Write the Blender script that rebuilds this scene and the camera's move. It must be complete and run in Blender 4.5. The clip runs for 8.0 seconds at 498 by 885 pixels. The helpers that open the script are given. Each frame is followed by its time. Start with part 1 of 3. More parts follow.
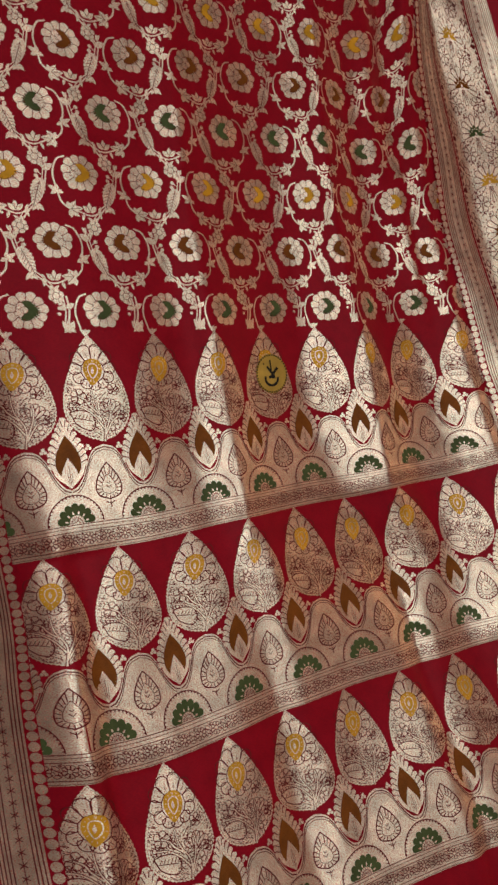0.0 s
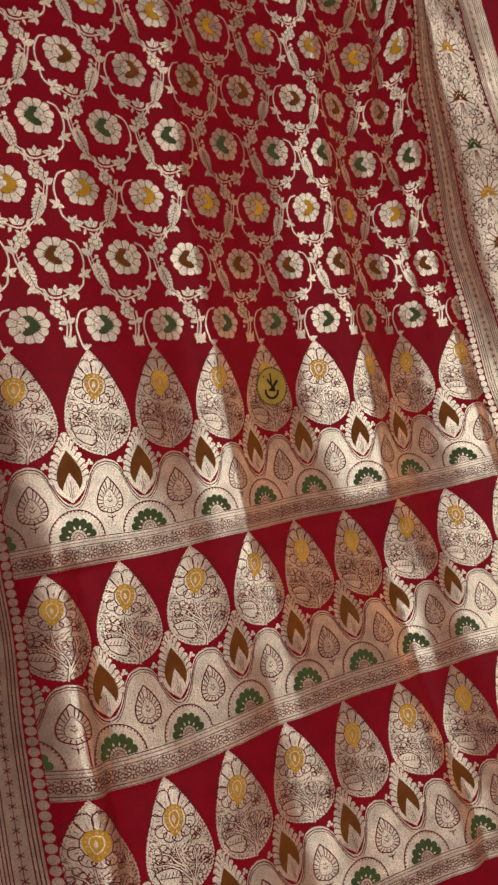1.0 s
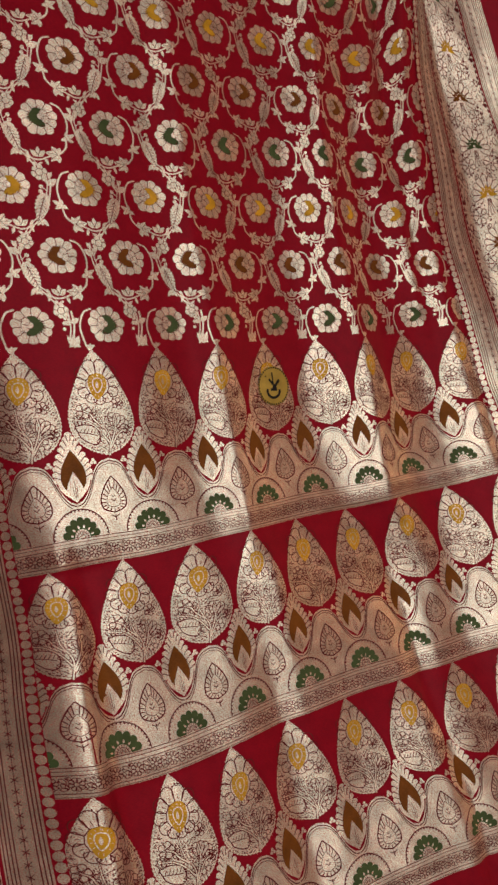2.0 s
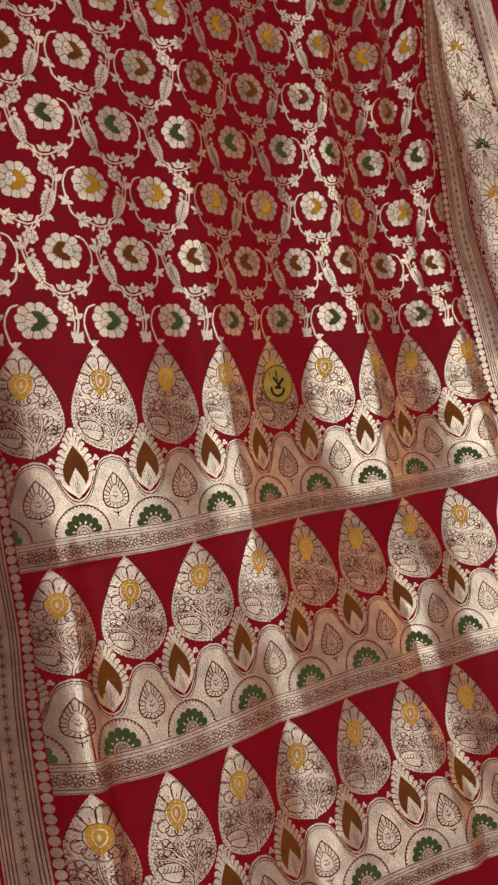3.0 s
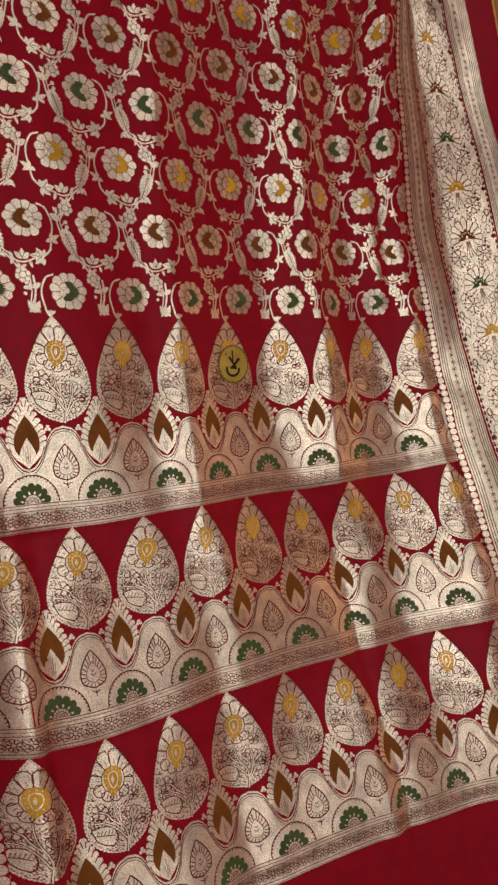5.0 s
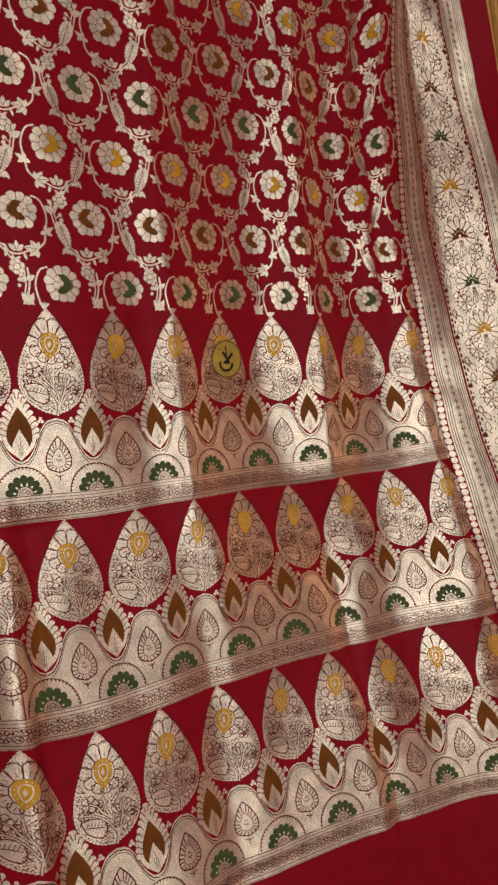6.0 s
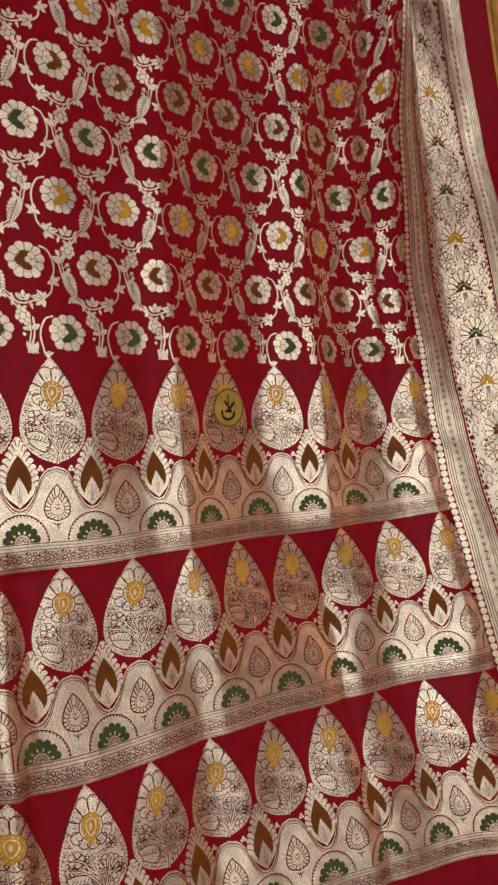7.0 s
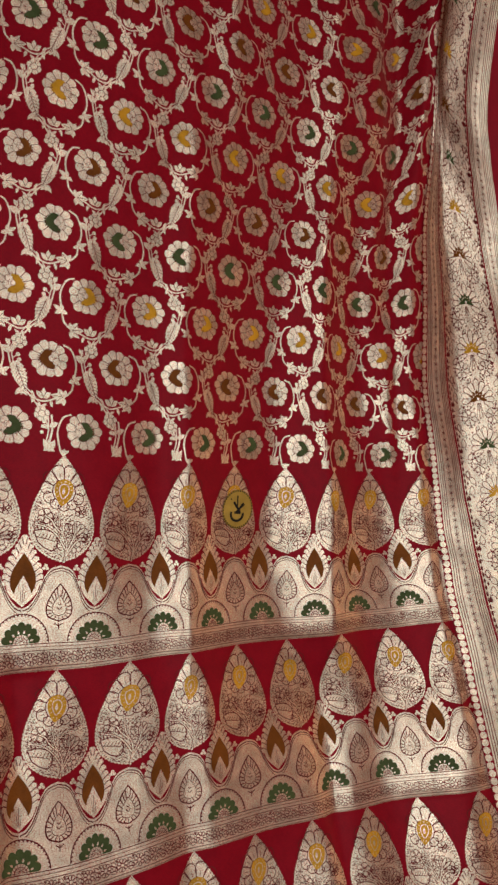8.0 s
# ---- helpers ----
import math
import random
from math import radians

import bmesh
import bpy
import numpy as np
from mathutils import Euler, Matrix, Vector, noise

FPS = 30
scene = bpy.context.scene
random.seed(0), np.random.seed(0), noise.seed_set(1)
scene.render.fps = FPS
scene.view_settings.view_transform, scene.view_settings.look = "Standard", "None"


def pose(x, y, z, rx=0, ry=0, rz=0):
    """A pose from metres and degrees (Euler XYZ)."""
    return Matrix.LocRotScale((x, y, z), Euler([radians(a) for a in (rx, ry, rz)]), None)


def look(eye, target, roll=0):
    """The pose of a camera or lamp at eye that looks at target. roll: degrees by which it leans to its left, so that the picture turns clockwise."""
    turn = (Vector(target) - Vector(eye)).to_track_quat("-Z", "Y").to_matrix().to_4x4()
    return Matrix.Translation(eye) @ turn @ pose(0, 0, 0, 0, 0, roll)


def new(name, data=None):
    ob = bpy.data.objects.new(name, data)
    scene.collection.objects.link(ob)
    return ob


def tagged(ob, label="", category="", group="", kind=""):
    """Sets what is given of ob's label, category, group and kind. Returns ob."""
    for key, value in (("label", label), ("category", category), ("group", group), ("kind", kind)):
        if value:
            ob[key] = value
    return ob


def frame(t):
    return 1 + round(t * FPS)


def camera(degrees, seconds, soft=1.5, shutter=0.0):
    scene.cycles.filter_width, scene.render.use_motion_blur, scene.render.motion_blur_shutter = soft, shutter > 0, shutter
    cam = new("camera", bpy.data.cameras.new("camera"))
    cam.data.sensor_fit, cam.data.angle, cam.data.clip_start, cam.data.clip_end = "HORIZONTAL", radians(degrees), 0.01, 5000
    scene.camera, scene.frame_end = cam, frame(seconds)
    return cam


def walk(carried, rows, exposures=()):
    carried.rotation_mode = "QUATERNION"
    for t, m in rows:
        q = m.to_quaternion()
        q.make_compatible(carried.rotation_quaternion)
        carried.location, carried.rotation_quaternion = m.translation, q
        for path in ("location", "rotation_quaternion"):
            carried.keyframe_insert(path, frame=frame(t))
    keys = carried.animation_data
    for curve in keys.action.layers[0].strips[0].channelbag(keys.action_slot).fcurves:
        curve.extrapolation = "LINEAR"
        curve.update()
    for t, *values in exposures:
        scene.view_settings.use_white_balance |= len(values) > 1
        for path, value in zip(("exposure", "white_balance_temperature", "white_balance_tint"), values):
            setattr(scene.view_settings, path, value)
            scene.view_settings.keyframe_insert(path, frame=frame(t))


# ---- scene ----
cam = camera(37.9, 8.0, soft=2.6)
PATH = [
    (0, (-0.0039, -0.8478, 1.2472), (0.8601, 0.9531, 1.3482), -11.36),
    (0.5, (-0.0017, -0.8469, 1.2562), (0.8665, 0.9521, 1.3554), -11.37),
    (1, (-0.0093, -0.8488, 1.2654), (0.8686, 0.9455, 1.3641), -11.33),
    (1.5, (-0.0175, -0.8520, 1.2668), (0.8678, 0.9389, 1.3616), -11.57),
    (3, (-0.0136, -0.8500, 1.2636), (0.8558, 0.9485, 1.3611), -10.76),
    (3.5, (-0.0217, -0.8384, 1.2770), (0.8629, 0.9533, 1.3621), -9.97),
    (4, (-0.0216, -0.8507, 1.2772), (0.8993, 0.9237, 1.3329), -9.14),
    (4.5, (-0.0152, -0.8621, 1.2749), (0.9354, 0.8974, 1.2904), -8.36),
    (6, (-0.0185, -0.8664, 1.2621), (0.9693, 0.8727, 1.2664), -7.49),
    (6.5, (-0.0145, -0.8732, 1.2647), (0.9764, 0.8639, 1.2922), -7.11),
    (7, (-0.0116, -0.8710, 1.2953), (0.9744, 0.8674, 1.3695), -5.95),
    (7.5, (-0.0141, -0.8742, 1.3398), (0.9689, 0.8622, 1.4765), -4.13),
    (8, (-0.0190, -0.8739, 1.3739), (0.9635, 0.8562, 1.5775), -1.90),
]
walk(cam, [(t, look(eye, target, roll)) for t, eye, target, roll in PATH], [(0, -.60), (0.5, -.57), (1.5, -.51), (3.5, -.51), (4.5, -.53), (8, -.53)])

# ---- world and light ----
world = bpy.data.worlds.new("world")
scene.world = world
world.use_nodes = True
wn = world.node_tree.nodes
sky = wn.new("ShaderNodeTexSky")
sky.sky_type, sky.sun_disc, sky.sun_elevation, sky.sun_rotation = "NISHITA", False, radians(35), radians(200)
world.node_tree.links.new(sky.outputs[0], wn["Background"].inputs[0])
wn["Background"].inputs[1].default_value = 0.1


def lamp(name, at, target, w, h, watts, colour):
    data = bpy.data.lights.new(name, "AREA")
    data.shape, data.size, data.size_y, data.energy, data.color = "RECTANGLE", w, h, watts, colour
    ob = new(name, data)
    ob.matrix_world = look(at, target)
    return ob


# Main light: an unseen opening assumed behind the camera, sized by the fold highlights.
ASSUMED_WINDOWS = ((-0.22, 0.98, 57),)
for wx0, wx1, watts in ASSUMED_WINDOWS:
    lamp("assumed_window_light", ((wx0 + wx1) / 2, -2.88, 1.3), ((wx0 + wx1) / 2, 0, 1.3), wx1 - wx0, 2.4, watts, (0.95, 0.98, 1.0))

# Warm fill added for the right-turned folds, in an unseen side-wall opening.
WARM_GAP_Y0, WARM_GAP_Y1, WARM_GAP_H = -2.3, -0.75, 2.1
lamp("added_warm_fill", (3.38, (WARM_GAP_Y0 + WARM_GAP_Y1) / 2, WARM_GAP_H / 2), (0, (WARM_GAP_Y0 + WARM_GAP_Y1) / 2, WARM_GAP_H / 2), WARM_GAP_Y1 - WARM_GAP_Y0, WARM_GAP_H, 18, (1.0, 0.42, 0.13))


# ---- materials ----
def material(name):
    m = bpy.data.materials.new(name)
    m.use_nodes = True
    t = m.node_tree
    b = t.nodes["Principled BSDF"]

    def node(kind, **kw):
        n = t.nodes.new(kind)
        for k, v in kw.items():
            n.inputs[k].default_value = v
        return n

    def link(a, b_):
        t.links.new(a, b_)
    return m, b, node, link


def woven(name, colour, other, metal, rough, mixing, thread=(260, 1500), bump=0.25, aniso=0.0, spec=0.3, patch=0.25, vary=0.0):
    """Woven cloth: threads along u, slubs, uneven patches. Fabric metres are in the UV map."""
    m, b, node, link = material(name)
    uv = node("ShaderNodeUVMap")
    mp = node("ShaderNodeMapping")
    mp.inputs["Scale"].default_value = (thread[0], thread[1], 1)
    link(uv.outputs[0], mp.inputs[0])
    fine = node("ShaderNodeTexNoise", Scale=1.0, Detail=3.0, Roughness=0.65)
    link(mp.outputs[0], fine.inputs["Vector"])
    broad = node("ShaderNodeTexNoise", Scale=38.0, Detail=4.0, Roughness=0.6)
    link(uv.outputs[0], broad.inputs["Vector"])
    ramp = node("ShaderNodeMapRange")
    ramp.inputs["From Min"].default_value, ramp.inputs["From Max"].default_value = 0.42, 0.62
    ramp.inputs["To Min"].default_value, ramp.inputs["To Max"].default_value = 0.0, mixing
    link(fine.outputs[0], ramp.inputs[0])
    mix = node("ShaderNodeMix")
    mix.data_type = "RGBA"
    mix.inputs[6].default_value, mix.inputs[7].default_value = (*colour, 1), (*other, 1)
    link(ramp.outputs[0], mix.inputs[0])
    hsv = node("ShaderNodeHueSaturation")
    val = node("ShaderNodeMapRange")
    val.inputs["From Min"].default_value, val.inputs["From Max"].default_value = 0.3, 0.7
    val.inputs["To Min"].default_value, val.inputs["To Max"].default_value = 1 - patch, 1 + patch
    link(broad.outputs[0], val.inputs[0])
    if vary:
        info = node("ShaderNodeObjectInfo")
        own = node("ShaderNodeMapRange")
        own.inputs["To Min"].default_value, own.inputs["To Max"].default_value = 1 - vary, 1 + vary
        link(info.outputs["Random"], own.inputs[0])
        both = node("ShaderNodeMath")
        both.operation = "MULTIPLY"
        link(own.outputs[0], both.inputs[0])
        link(val.outputs[0], both.inputs[1])
        link(both.outputs[0], hsv.inputs["Value"])
    else:
        link(val.outputs[0], hsv.inputs["Value"])
    link(mix.outputs[2], hsv.inputs["Color"])
    link(hsv.outputs[0], b.inputs["Base Color"])
    gild = node("ShaderNodeMapRange")
    gild.inputs["From Max"].default_value = max(mixing, 0.05)
    gild.inputs["To Min"].default_value, gild.inputs["To Max"].default_value = metal, 0.0
    link(ramp.outputs[0], gild.inputs[0])
    link(gild.outputs[0], b.inputs["Metallic"])
    rr = node("ShaderNodeMapRange")
    rr.inputs["To Min"].default_value, rr.inputs["To Max"].default_value = rough - 0.06, rough + 0.1
    link(broad.outputs[0], rr.inputs[0])
    link(rr.outputs[0], b.inputs["Roughness"])
    b.inputs["Specular IOR Level"].default_value = spec
    b.inputs["Specular Tint"].default_value = (*[min(1.0, 0.25 + 2 * c) for c in colour], 1)
    if aniso:
        tan = node("ShaderNodeTangent")
        tan.direction_type = "UV_MAP"
        tan.uv_map = "UVMap"
        b.inputs["Anisotropic"].default_value, b.inputs["Anisotropic Rotation"].default_value = aniso, 0.25
        link(tan.outputs[0], b.inputs["Tangent"])
    bp = node("ShaderNodeBump", Strength=bump, Distance=0.0006)
    link(fine.outputs[0], bp.inputs["Height"])
    link(bp.outputs[0], b.inputs["Normal"])
    return m


SILK = woven("red_silk", (0.275, 0.0038, 0.012), (0.17, 0.002, 0.012), 0.0, 0.48, 0.6, bump=0.12, spec=0.24, patch=0.12)
LINE = woven("dark_red_thread", (0.14, 0.016, 0.015), (0.085, 0.009, 0.010), 0.0, 0.55, 0.5)
ZARI = woven("pale_gold_zari", (0.805, 0.815, 0.625), (0.54, 0.050, 0.018), 0.96, 0.36, 0.88, thread=(560, 1250), bump=0.5, aniso=0.78, vary=0.07)
YELLOW = woven("yellow_thread", (0.60, 0.28, 0.012), (0.66, 0.37, 0.06), 0.1, 0.5, 0.5)
GREEN = woven("green_thread", (0.055, 0.078, 0.026), (0.10, 0.11, 0.045), 0.05, 0.55, 0.5)
BROWN = woven("brown_thread", (0.16, 0.046, 0.006), (0.21, 0.072, 0.013), 0.05, 0.55, 0.5)
MUSTARD = woven("mustard_zari", (0.80, 0.50, 0.16), (0.55, 0.24, 0.05), 0.35, 0.5, 0.7)
UMBER = woven("umber_thread", (0.36, 0.16, 0.04), (0.5, 0.26, 0.08), 0.2, 0.5, 0.6)
STICKER = woven("yellow_sticker_paper", (0.42, 0.28, 0.055), (0.34, 0.20, 0.045), 0.3, 0.45, 0.4, bump=0.0)
INK = woven("black_ink", (0.012, 0.011, 0.01), (0.03, 0.025, 0.02), 0.0, 0.5, 0.3, bump=0.0)


def plaster(name, colour):
    m, b, node, link = material(name)
    tc = node("ShaderNodeTexCoord")
    n1 = node("ShaderNodeTexNoise", Scale=3.0, Detail=6.0)
    link(tc.outputs["Object"], n1.inputs["Vector"])
    cr = node("ShaderNodeValToRGB")
    cr.color_ramp.elements[0].color = (*[c * 0.85 for c in colour], 1)
    cr.color_ramp.elements[1].color = (*colour, 1)
    link(n1.outputs[0], cr.inputs[0])
    link(cr.outputs[0], b.inputs["Base Color"])
    b.inputs["Roughness"].default_value = 0.8
    n2 = node("ShaderNodeTexNoise", Scale=140.0, Detail=3.0)
    link(tc.outputs["Object"], n2.inputs["Vector"])
    bp = node("ShaderNodeBump", Strength=0.2, Distance=0.002)
    link(n2.outputs[0], bp.inputs["Height"])
    link(bp.outputs[0], b.inputs["Normal"])
    return m


# Unseen room surfaces: warm plaster tints what the folds reflect, pale floor adds bounce.
PLASTER = plaster("warm_bounce_plaster", (0.33, 0.17, 0.09))
FLOOR = plaster("pale_bounce_floor", (0.46, 0.37, 0.28))


# ---- unseen room, closed round the cloth ----
def box(name, lo, hi, mat, kind="structure", label=""):
    bm = bmesh.new()
    bmesh.ops.create_cube(bm, size=1)
    for v in bm.verts:
        v.co = Vector([lo[i] + (v.co[i] + 0.5) * (hi[i] - lo[i]) for i in range(3)])
    me = bpy.data.meshes.new(name)
    bm.to_mesh(me)
    bm.free()
    me.materials.append(mat)
    ob = new(name, me)
    tagged(ob, label, "", "", kind)
    return ob


RX0, RX1, RY0, RY1, RH = -3.2, 3.4, -2.9, 0.12, 2.6
box("floor", (RX0, RY0, -0.1), (RX1, RY1, 0), FLOOR, label="unseen pale floor added to close the room")
box("ceiling", (RX0, RY0, RH), (RX1, RY1, RH + 0.1), PLASTER, label="unseen plain ceiling added to close the room")
box("wall_north", (RX0 - 0.1, RY1, -0.1), (RX1 + 0.1, RY1 + 0.1, RH + 0.1), PLASTER, label="plain wall behind the hanging saris")
box("wall_west", (RX0 - 0.1, RY0, -0.1), (RX0, RY1, RH + 0.1), PLASTER, label="unseen plain side wall added to close the room")
# The opening is cut only to hold the added warm fill.
east = tagged(new("wall_east"), "unseen plain side wall with an opening added for a warm fill light", "", "", "structure")
for y0, y1, z0 in ((RY0, WARM_GAP_Y0, -0.1), (WARM_GAP_Y0, WARM_GAP_Y1, WARM_GAP_H), (WARM_GAP_Y1, RY1, -0.1)):
    box("wall_section", (RX1, y0, z0), (RX1 + 0.1, y1, RH + 0.1), PLASTER, kind="").parent = east
# Unseen south wall with the assumed window opening.
south = tagged(new("wall_south"), "unseen plain wall with an assumed window opening", "", "", "structure")
cuts = [RX0 - 0.1, *[w for win in ASSUMED_WINDOWS for w in win[:2]], RX1 + 0.1]
for k in range(len(cuts) - 1):
    for z0, z1 in (((-0.1, RH + 0.1),) if k % 2 == 0 else ((-0.1, 0.1), (2.5, RH + 0.1))):
        box("wall_section", (cuts[k], RY0 - 0.1, z0), (cuts[k + 1], RY0, z1), PLASTER, kind="").parent = south

TAU = 2 * math.pi

# ---- the hanging cloth: fabric (u, v) in metres to places ----
P_COL, P_ROW, TIER = 0.0855, 0.0845, 0.2493
TIP = (1.448, 1.199, 0.950)
# Slope of the cloth (metres back for each metre across) by columns of the weave, at several heights: long
# easy faces towards the main light, each ended by a crease and a short face turned away from it.
EDGE_E = ((9.4, -.46), (10.4, -.46), (11.6, -.38))
SLOPES = (
    (0.72, (0, -.22), (.1, -.2), (.16, 1.6), (.26, 1.6), (.36, .05), (.6, 0), (1.3, .02), (2.2, .14), (2.8, .2), (2.92, -.2), (3.25, -.2), (3.4, 0), (4.4, -.08), (5.15, -.28),
     (5.3, .45), (5.45, .45), (5.52, -.42), (5.8, -.15), (6.4, -.1), (7.3, -.45), (7.8, -.42), (8, .1), (8.3, -.35)),
    (0.87, (0, -.22), (.12, -.2), (.18, 1.8), (.29, 1.8), (.38, .15), (.5, 0), (1.2, -.02), (1.7, .18), (2.4, .18), (2.78, .25), (2.9, -.2), (3.2, -.22), (3.4, .04), (4.3, -.02), (4.8, -.18),
     (5.2, -.3), (5.32, .42), (5.45, .42), (5.52, -.4), (5.7, -.2), (6.1, 0), (6.5, -.1), (7.2, -.45), (7.7, -.42), (7.85, .15), (8.1, .1), (8.25, -.4)),
    (0.99, (0, -.22), (.12, -.2), (.18, 1.8), (.28, 1.8), (.38, .12), (1, .1), (1.6, .08), (2.2, .12), (2.5, .2), (2.9, .2), (3, -.24), (3.25, -.24), (3.36, .1), (4, .05), (5, .1), (5.25, .33),
     (5.42, .36), (5.5, -.45), (5.68, -.38), (5.85, .1), (6.2, .1), (6.6, -.34), (7.6, -.46), (8.04, -.46), (8.11, .12), (8.2, .1), (8.28, -.4), (8.6, -.3)),
    (1.11, (0, -.22), (.17, -.2), (.24, 1.6), (.35, 1.6), (.46, .2), (.55, -.04), (1, .14), (1.5, .16), (1.8, 0), (2.2, .04), (2.5, .1), (2.75, -.2), (3.25, -.24), (3.34, .32), (3.8, .3),
     (4.6, .2), (5.45, .2), (5.6, -.3), (6.05, -.34), (6.2, .06), (6.5, 0), (6.8, -.34), (7.4, -.44), (8, -.48), (8.06, .3), (8.18, .2), (8.25, -.42), (8.7, -.3)),
    (1.235, (0, -.15), (.6, -.05), (1.3, .02), (1.8, .12), (2.2, .06), (2.5, -.22), (2.96, -.26), (3.03, .42), (3.5, .3), (4.3, .14), (4.8, -.05), (5.3, -.3), (5.8, -.4), (5.87, .5), (6.3, .42),
     (6.5, .1), (7.1, -.15), (7.6, -.4), (8, -.42), (8.06, .35), (8.18, .3), (8.25, -.48), (8.8, -.3)),
    (1.37, (0, -.15), (.6, -.07), (1.3, .05), (1.6, .12), (2.2, .17), (2.55, .1), (2.7, -.22), (3, -.24), (3.07, .38), (3.5, .32), (4.3, .16), (4.65, 0), (4.9, -.25), (5.4, -.3),
     (5.92, -.4), (5.99, .48), (6.4, .42), (6.6, .1), (7.1, 0), (7.4, -.3), (7.95, -.46), (8.02, .45), (8.17, .4), (8.24, -.5), (8.7, -.3)),
    (1.62, (0, -.12), (.6, -.04), (1.2, .05), (2, .12), (2.4, .08), (2.55, -.2), (2.86, -.26), (2.94, .38), (3.4, .32), (4, .18), (4.7, .06), (5, -.2), (5.76, -.38), (5.84, .46), (6.4, .36),
     (6.65, .06), (6.85, -.1), (7.05, -.36), (7.4, -.42), (7.48, .35), (7.58, .35), (7.65, -.46), (7.92, -.46), (8.02, -.02), (8.4, -.12), (9.1, -.06)),
    (1.85, (0, -.14), (.6, -.06), (1.2, .02), (2, .1), (2.5, .06), (2.65, -.2), (2.9, -.24), (3, .34), (3.4, .3), (4, .18), (4.8, .08), (5.15, -.12), (5.5, -.36), (5.78, -.38), (5.86, .42), (6.4, .34),
     (6.6, .1), (6.8, -.32), (6.98, -.35), (7.08, .65), (7.4, .65), (7.5, -.6), (7.85, -.55), (7.97, .2), (9.15, .2)),
    (2.08, (0, -.15), (1, -.08), (2.3, .04), (2.7, .25), (3.1, .08), (3.3, -.2), (3.6, -.2), (3.75, .26), (4.6, .12), (5.3, 0), (5.45, -.36), (5.92, -.38), (6.05, .24), (6.3, -.06), (6.6, -.06),
     (6.78, .7), (7.35, .7), (7.47, -.8), (7.85, -.8), (7.94, .26), (9.2, .24)),
)
EASE_U = (-.04, .05, .13, .21, .29, .37, .45, .53, .61, .69, .83, .95)
EASE_V = (.74, .88, 1.04, 1.2, 1.36, 1.6, 1.85, 2.1)
EASE_X = (
    (-.0186, .0066, .0216, .0257, .0338, .0478, .0605, .0754, .0699, .0936, .1279, .1668),
    (-.0286, .0089, .0088, .0111, .0277, .0256, .0293, .0502, .0457, .0731, .1000, .1225),
    (-.0293, -.0035, -.0020, .0008, -.0009, .0146, .0320, .0482, .0439, .0516, .0706, .0716),
    (-.0097, -.0037, -.0051, .0156, -.0058, -.0009, -.0036, .0048, .0197, .0247, .0322, .0111),
    (-.0094, .0041, .0019, .0042, -.0040, -.0030, .0086, -.0073, -.0069, .0117, .0000, -.0440),
    (.0022, .0048, .0052, .0074, .0074, .0157, .0084, -.0025, .0003, -.0053, -.0278, -.0518),
    (.0174, .0146, .0146, .0177, .0184, .0205, .0261, .0062, .0252, .0352, -.0084, -.0454),
    (.0208, .0321, .0339, .0266, .0330, .0297, .0336, .0201, .0610, .0664, -.0784, -.1182),
)
EASE_Z = (
    (-.0009, -.0154, -.0102, -.0031, -.0055, -.0053, -.0085, -.0129, -.0136, -.0276, -.0380, -.0465),
    (.0228, -.0176, -.0146, -.0104, -.0119, -.0083, -.0084, -.0217, -.0154, -.0200, -.0233, -.0286),
    (.0264, .0101, .0022, .0060, .0084, .0044, -.0078, .0009, -.0041, .0003, -.0079, -.0121),
    (-.0036, -.0013, -.0054, -.0013, -.0010, -.0002, -.0025, -.0003, -.0036, .0031, .0001, .0038),
    (.0028, .0009, -.0046, -.0014, -.0040, .0051, -.0024, -.0075, -.0000, .0027, .0059, .0156),
    (.0046, -.0034, -.0023, -.0037, -.0081, -.0026, -.0017, -.0048, -.0083, -.0122, .0043, .0135),
    (-.0042, .0021, -.0058, -.0074, -.0053, .0021, .0005, -.0065, -.0064, .0391, .0356, -.0011),
    (.0137, .0295, .0023, .0002, .0013, -.0020, .0011, -.0135, .0196, .0825, .0391, -.0199),
)
SAG = (-0.0219, -0.0728, 0.0160, 0.0112, 0.0042, -0.0324)

U0, U1, DU, V0, V1, DV = -0.33, 1.0, 0.003, 0.0, 2.44, 0.006
GU, GV = np.arange(U0, U1 + 1e-6, DU), np.arange(V0, V1 + 1e-6, DV)


def blur(a, sigma, axis):
    n = int(3 * sigma) + 1
    k = np.exp(-0.5 * (np.arange(-n, n + 1) / sigma) ** 2)
    k /= k.sum()
    pad = [(0, 0), (0, 0)]
    pad[axis] = (n, n)
    return np.apply_along_axis(lambda r: np.convolve(r, k, "valid"), axis, np.pad(a, pad, mode="edge"))


def tents(grid, knots, sigma):
    """Smooth weights of each knot along a grid."""
    return blur(np.stack([np.interp(grid, knots, np.eye(len(knots))[k]) for k in range(len(knots))], 1), sigma, 0)


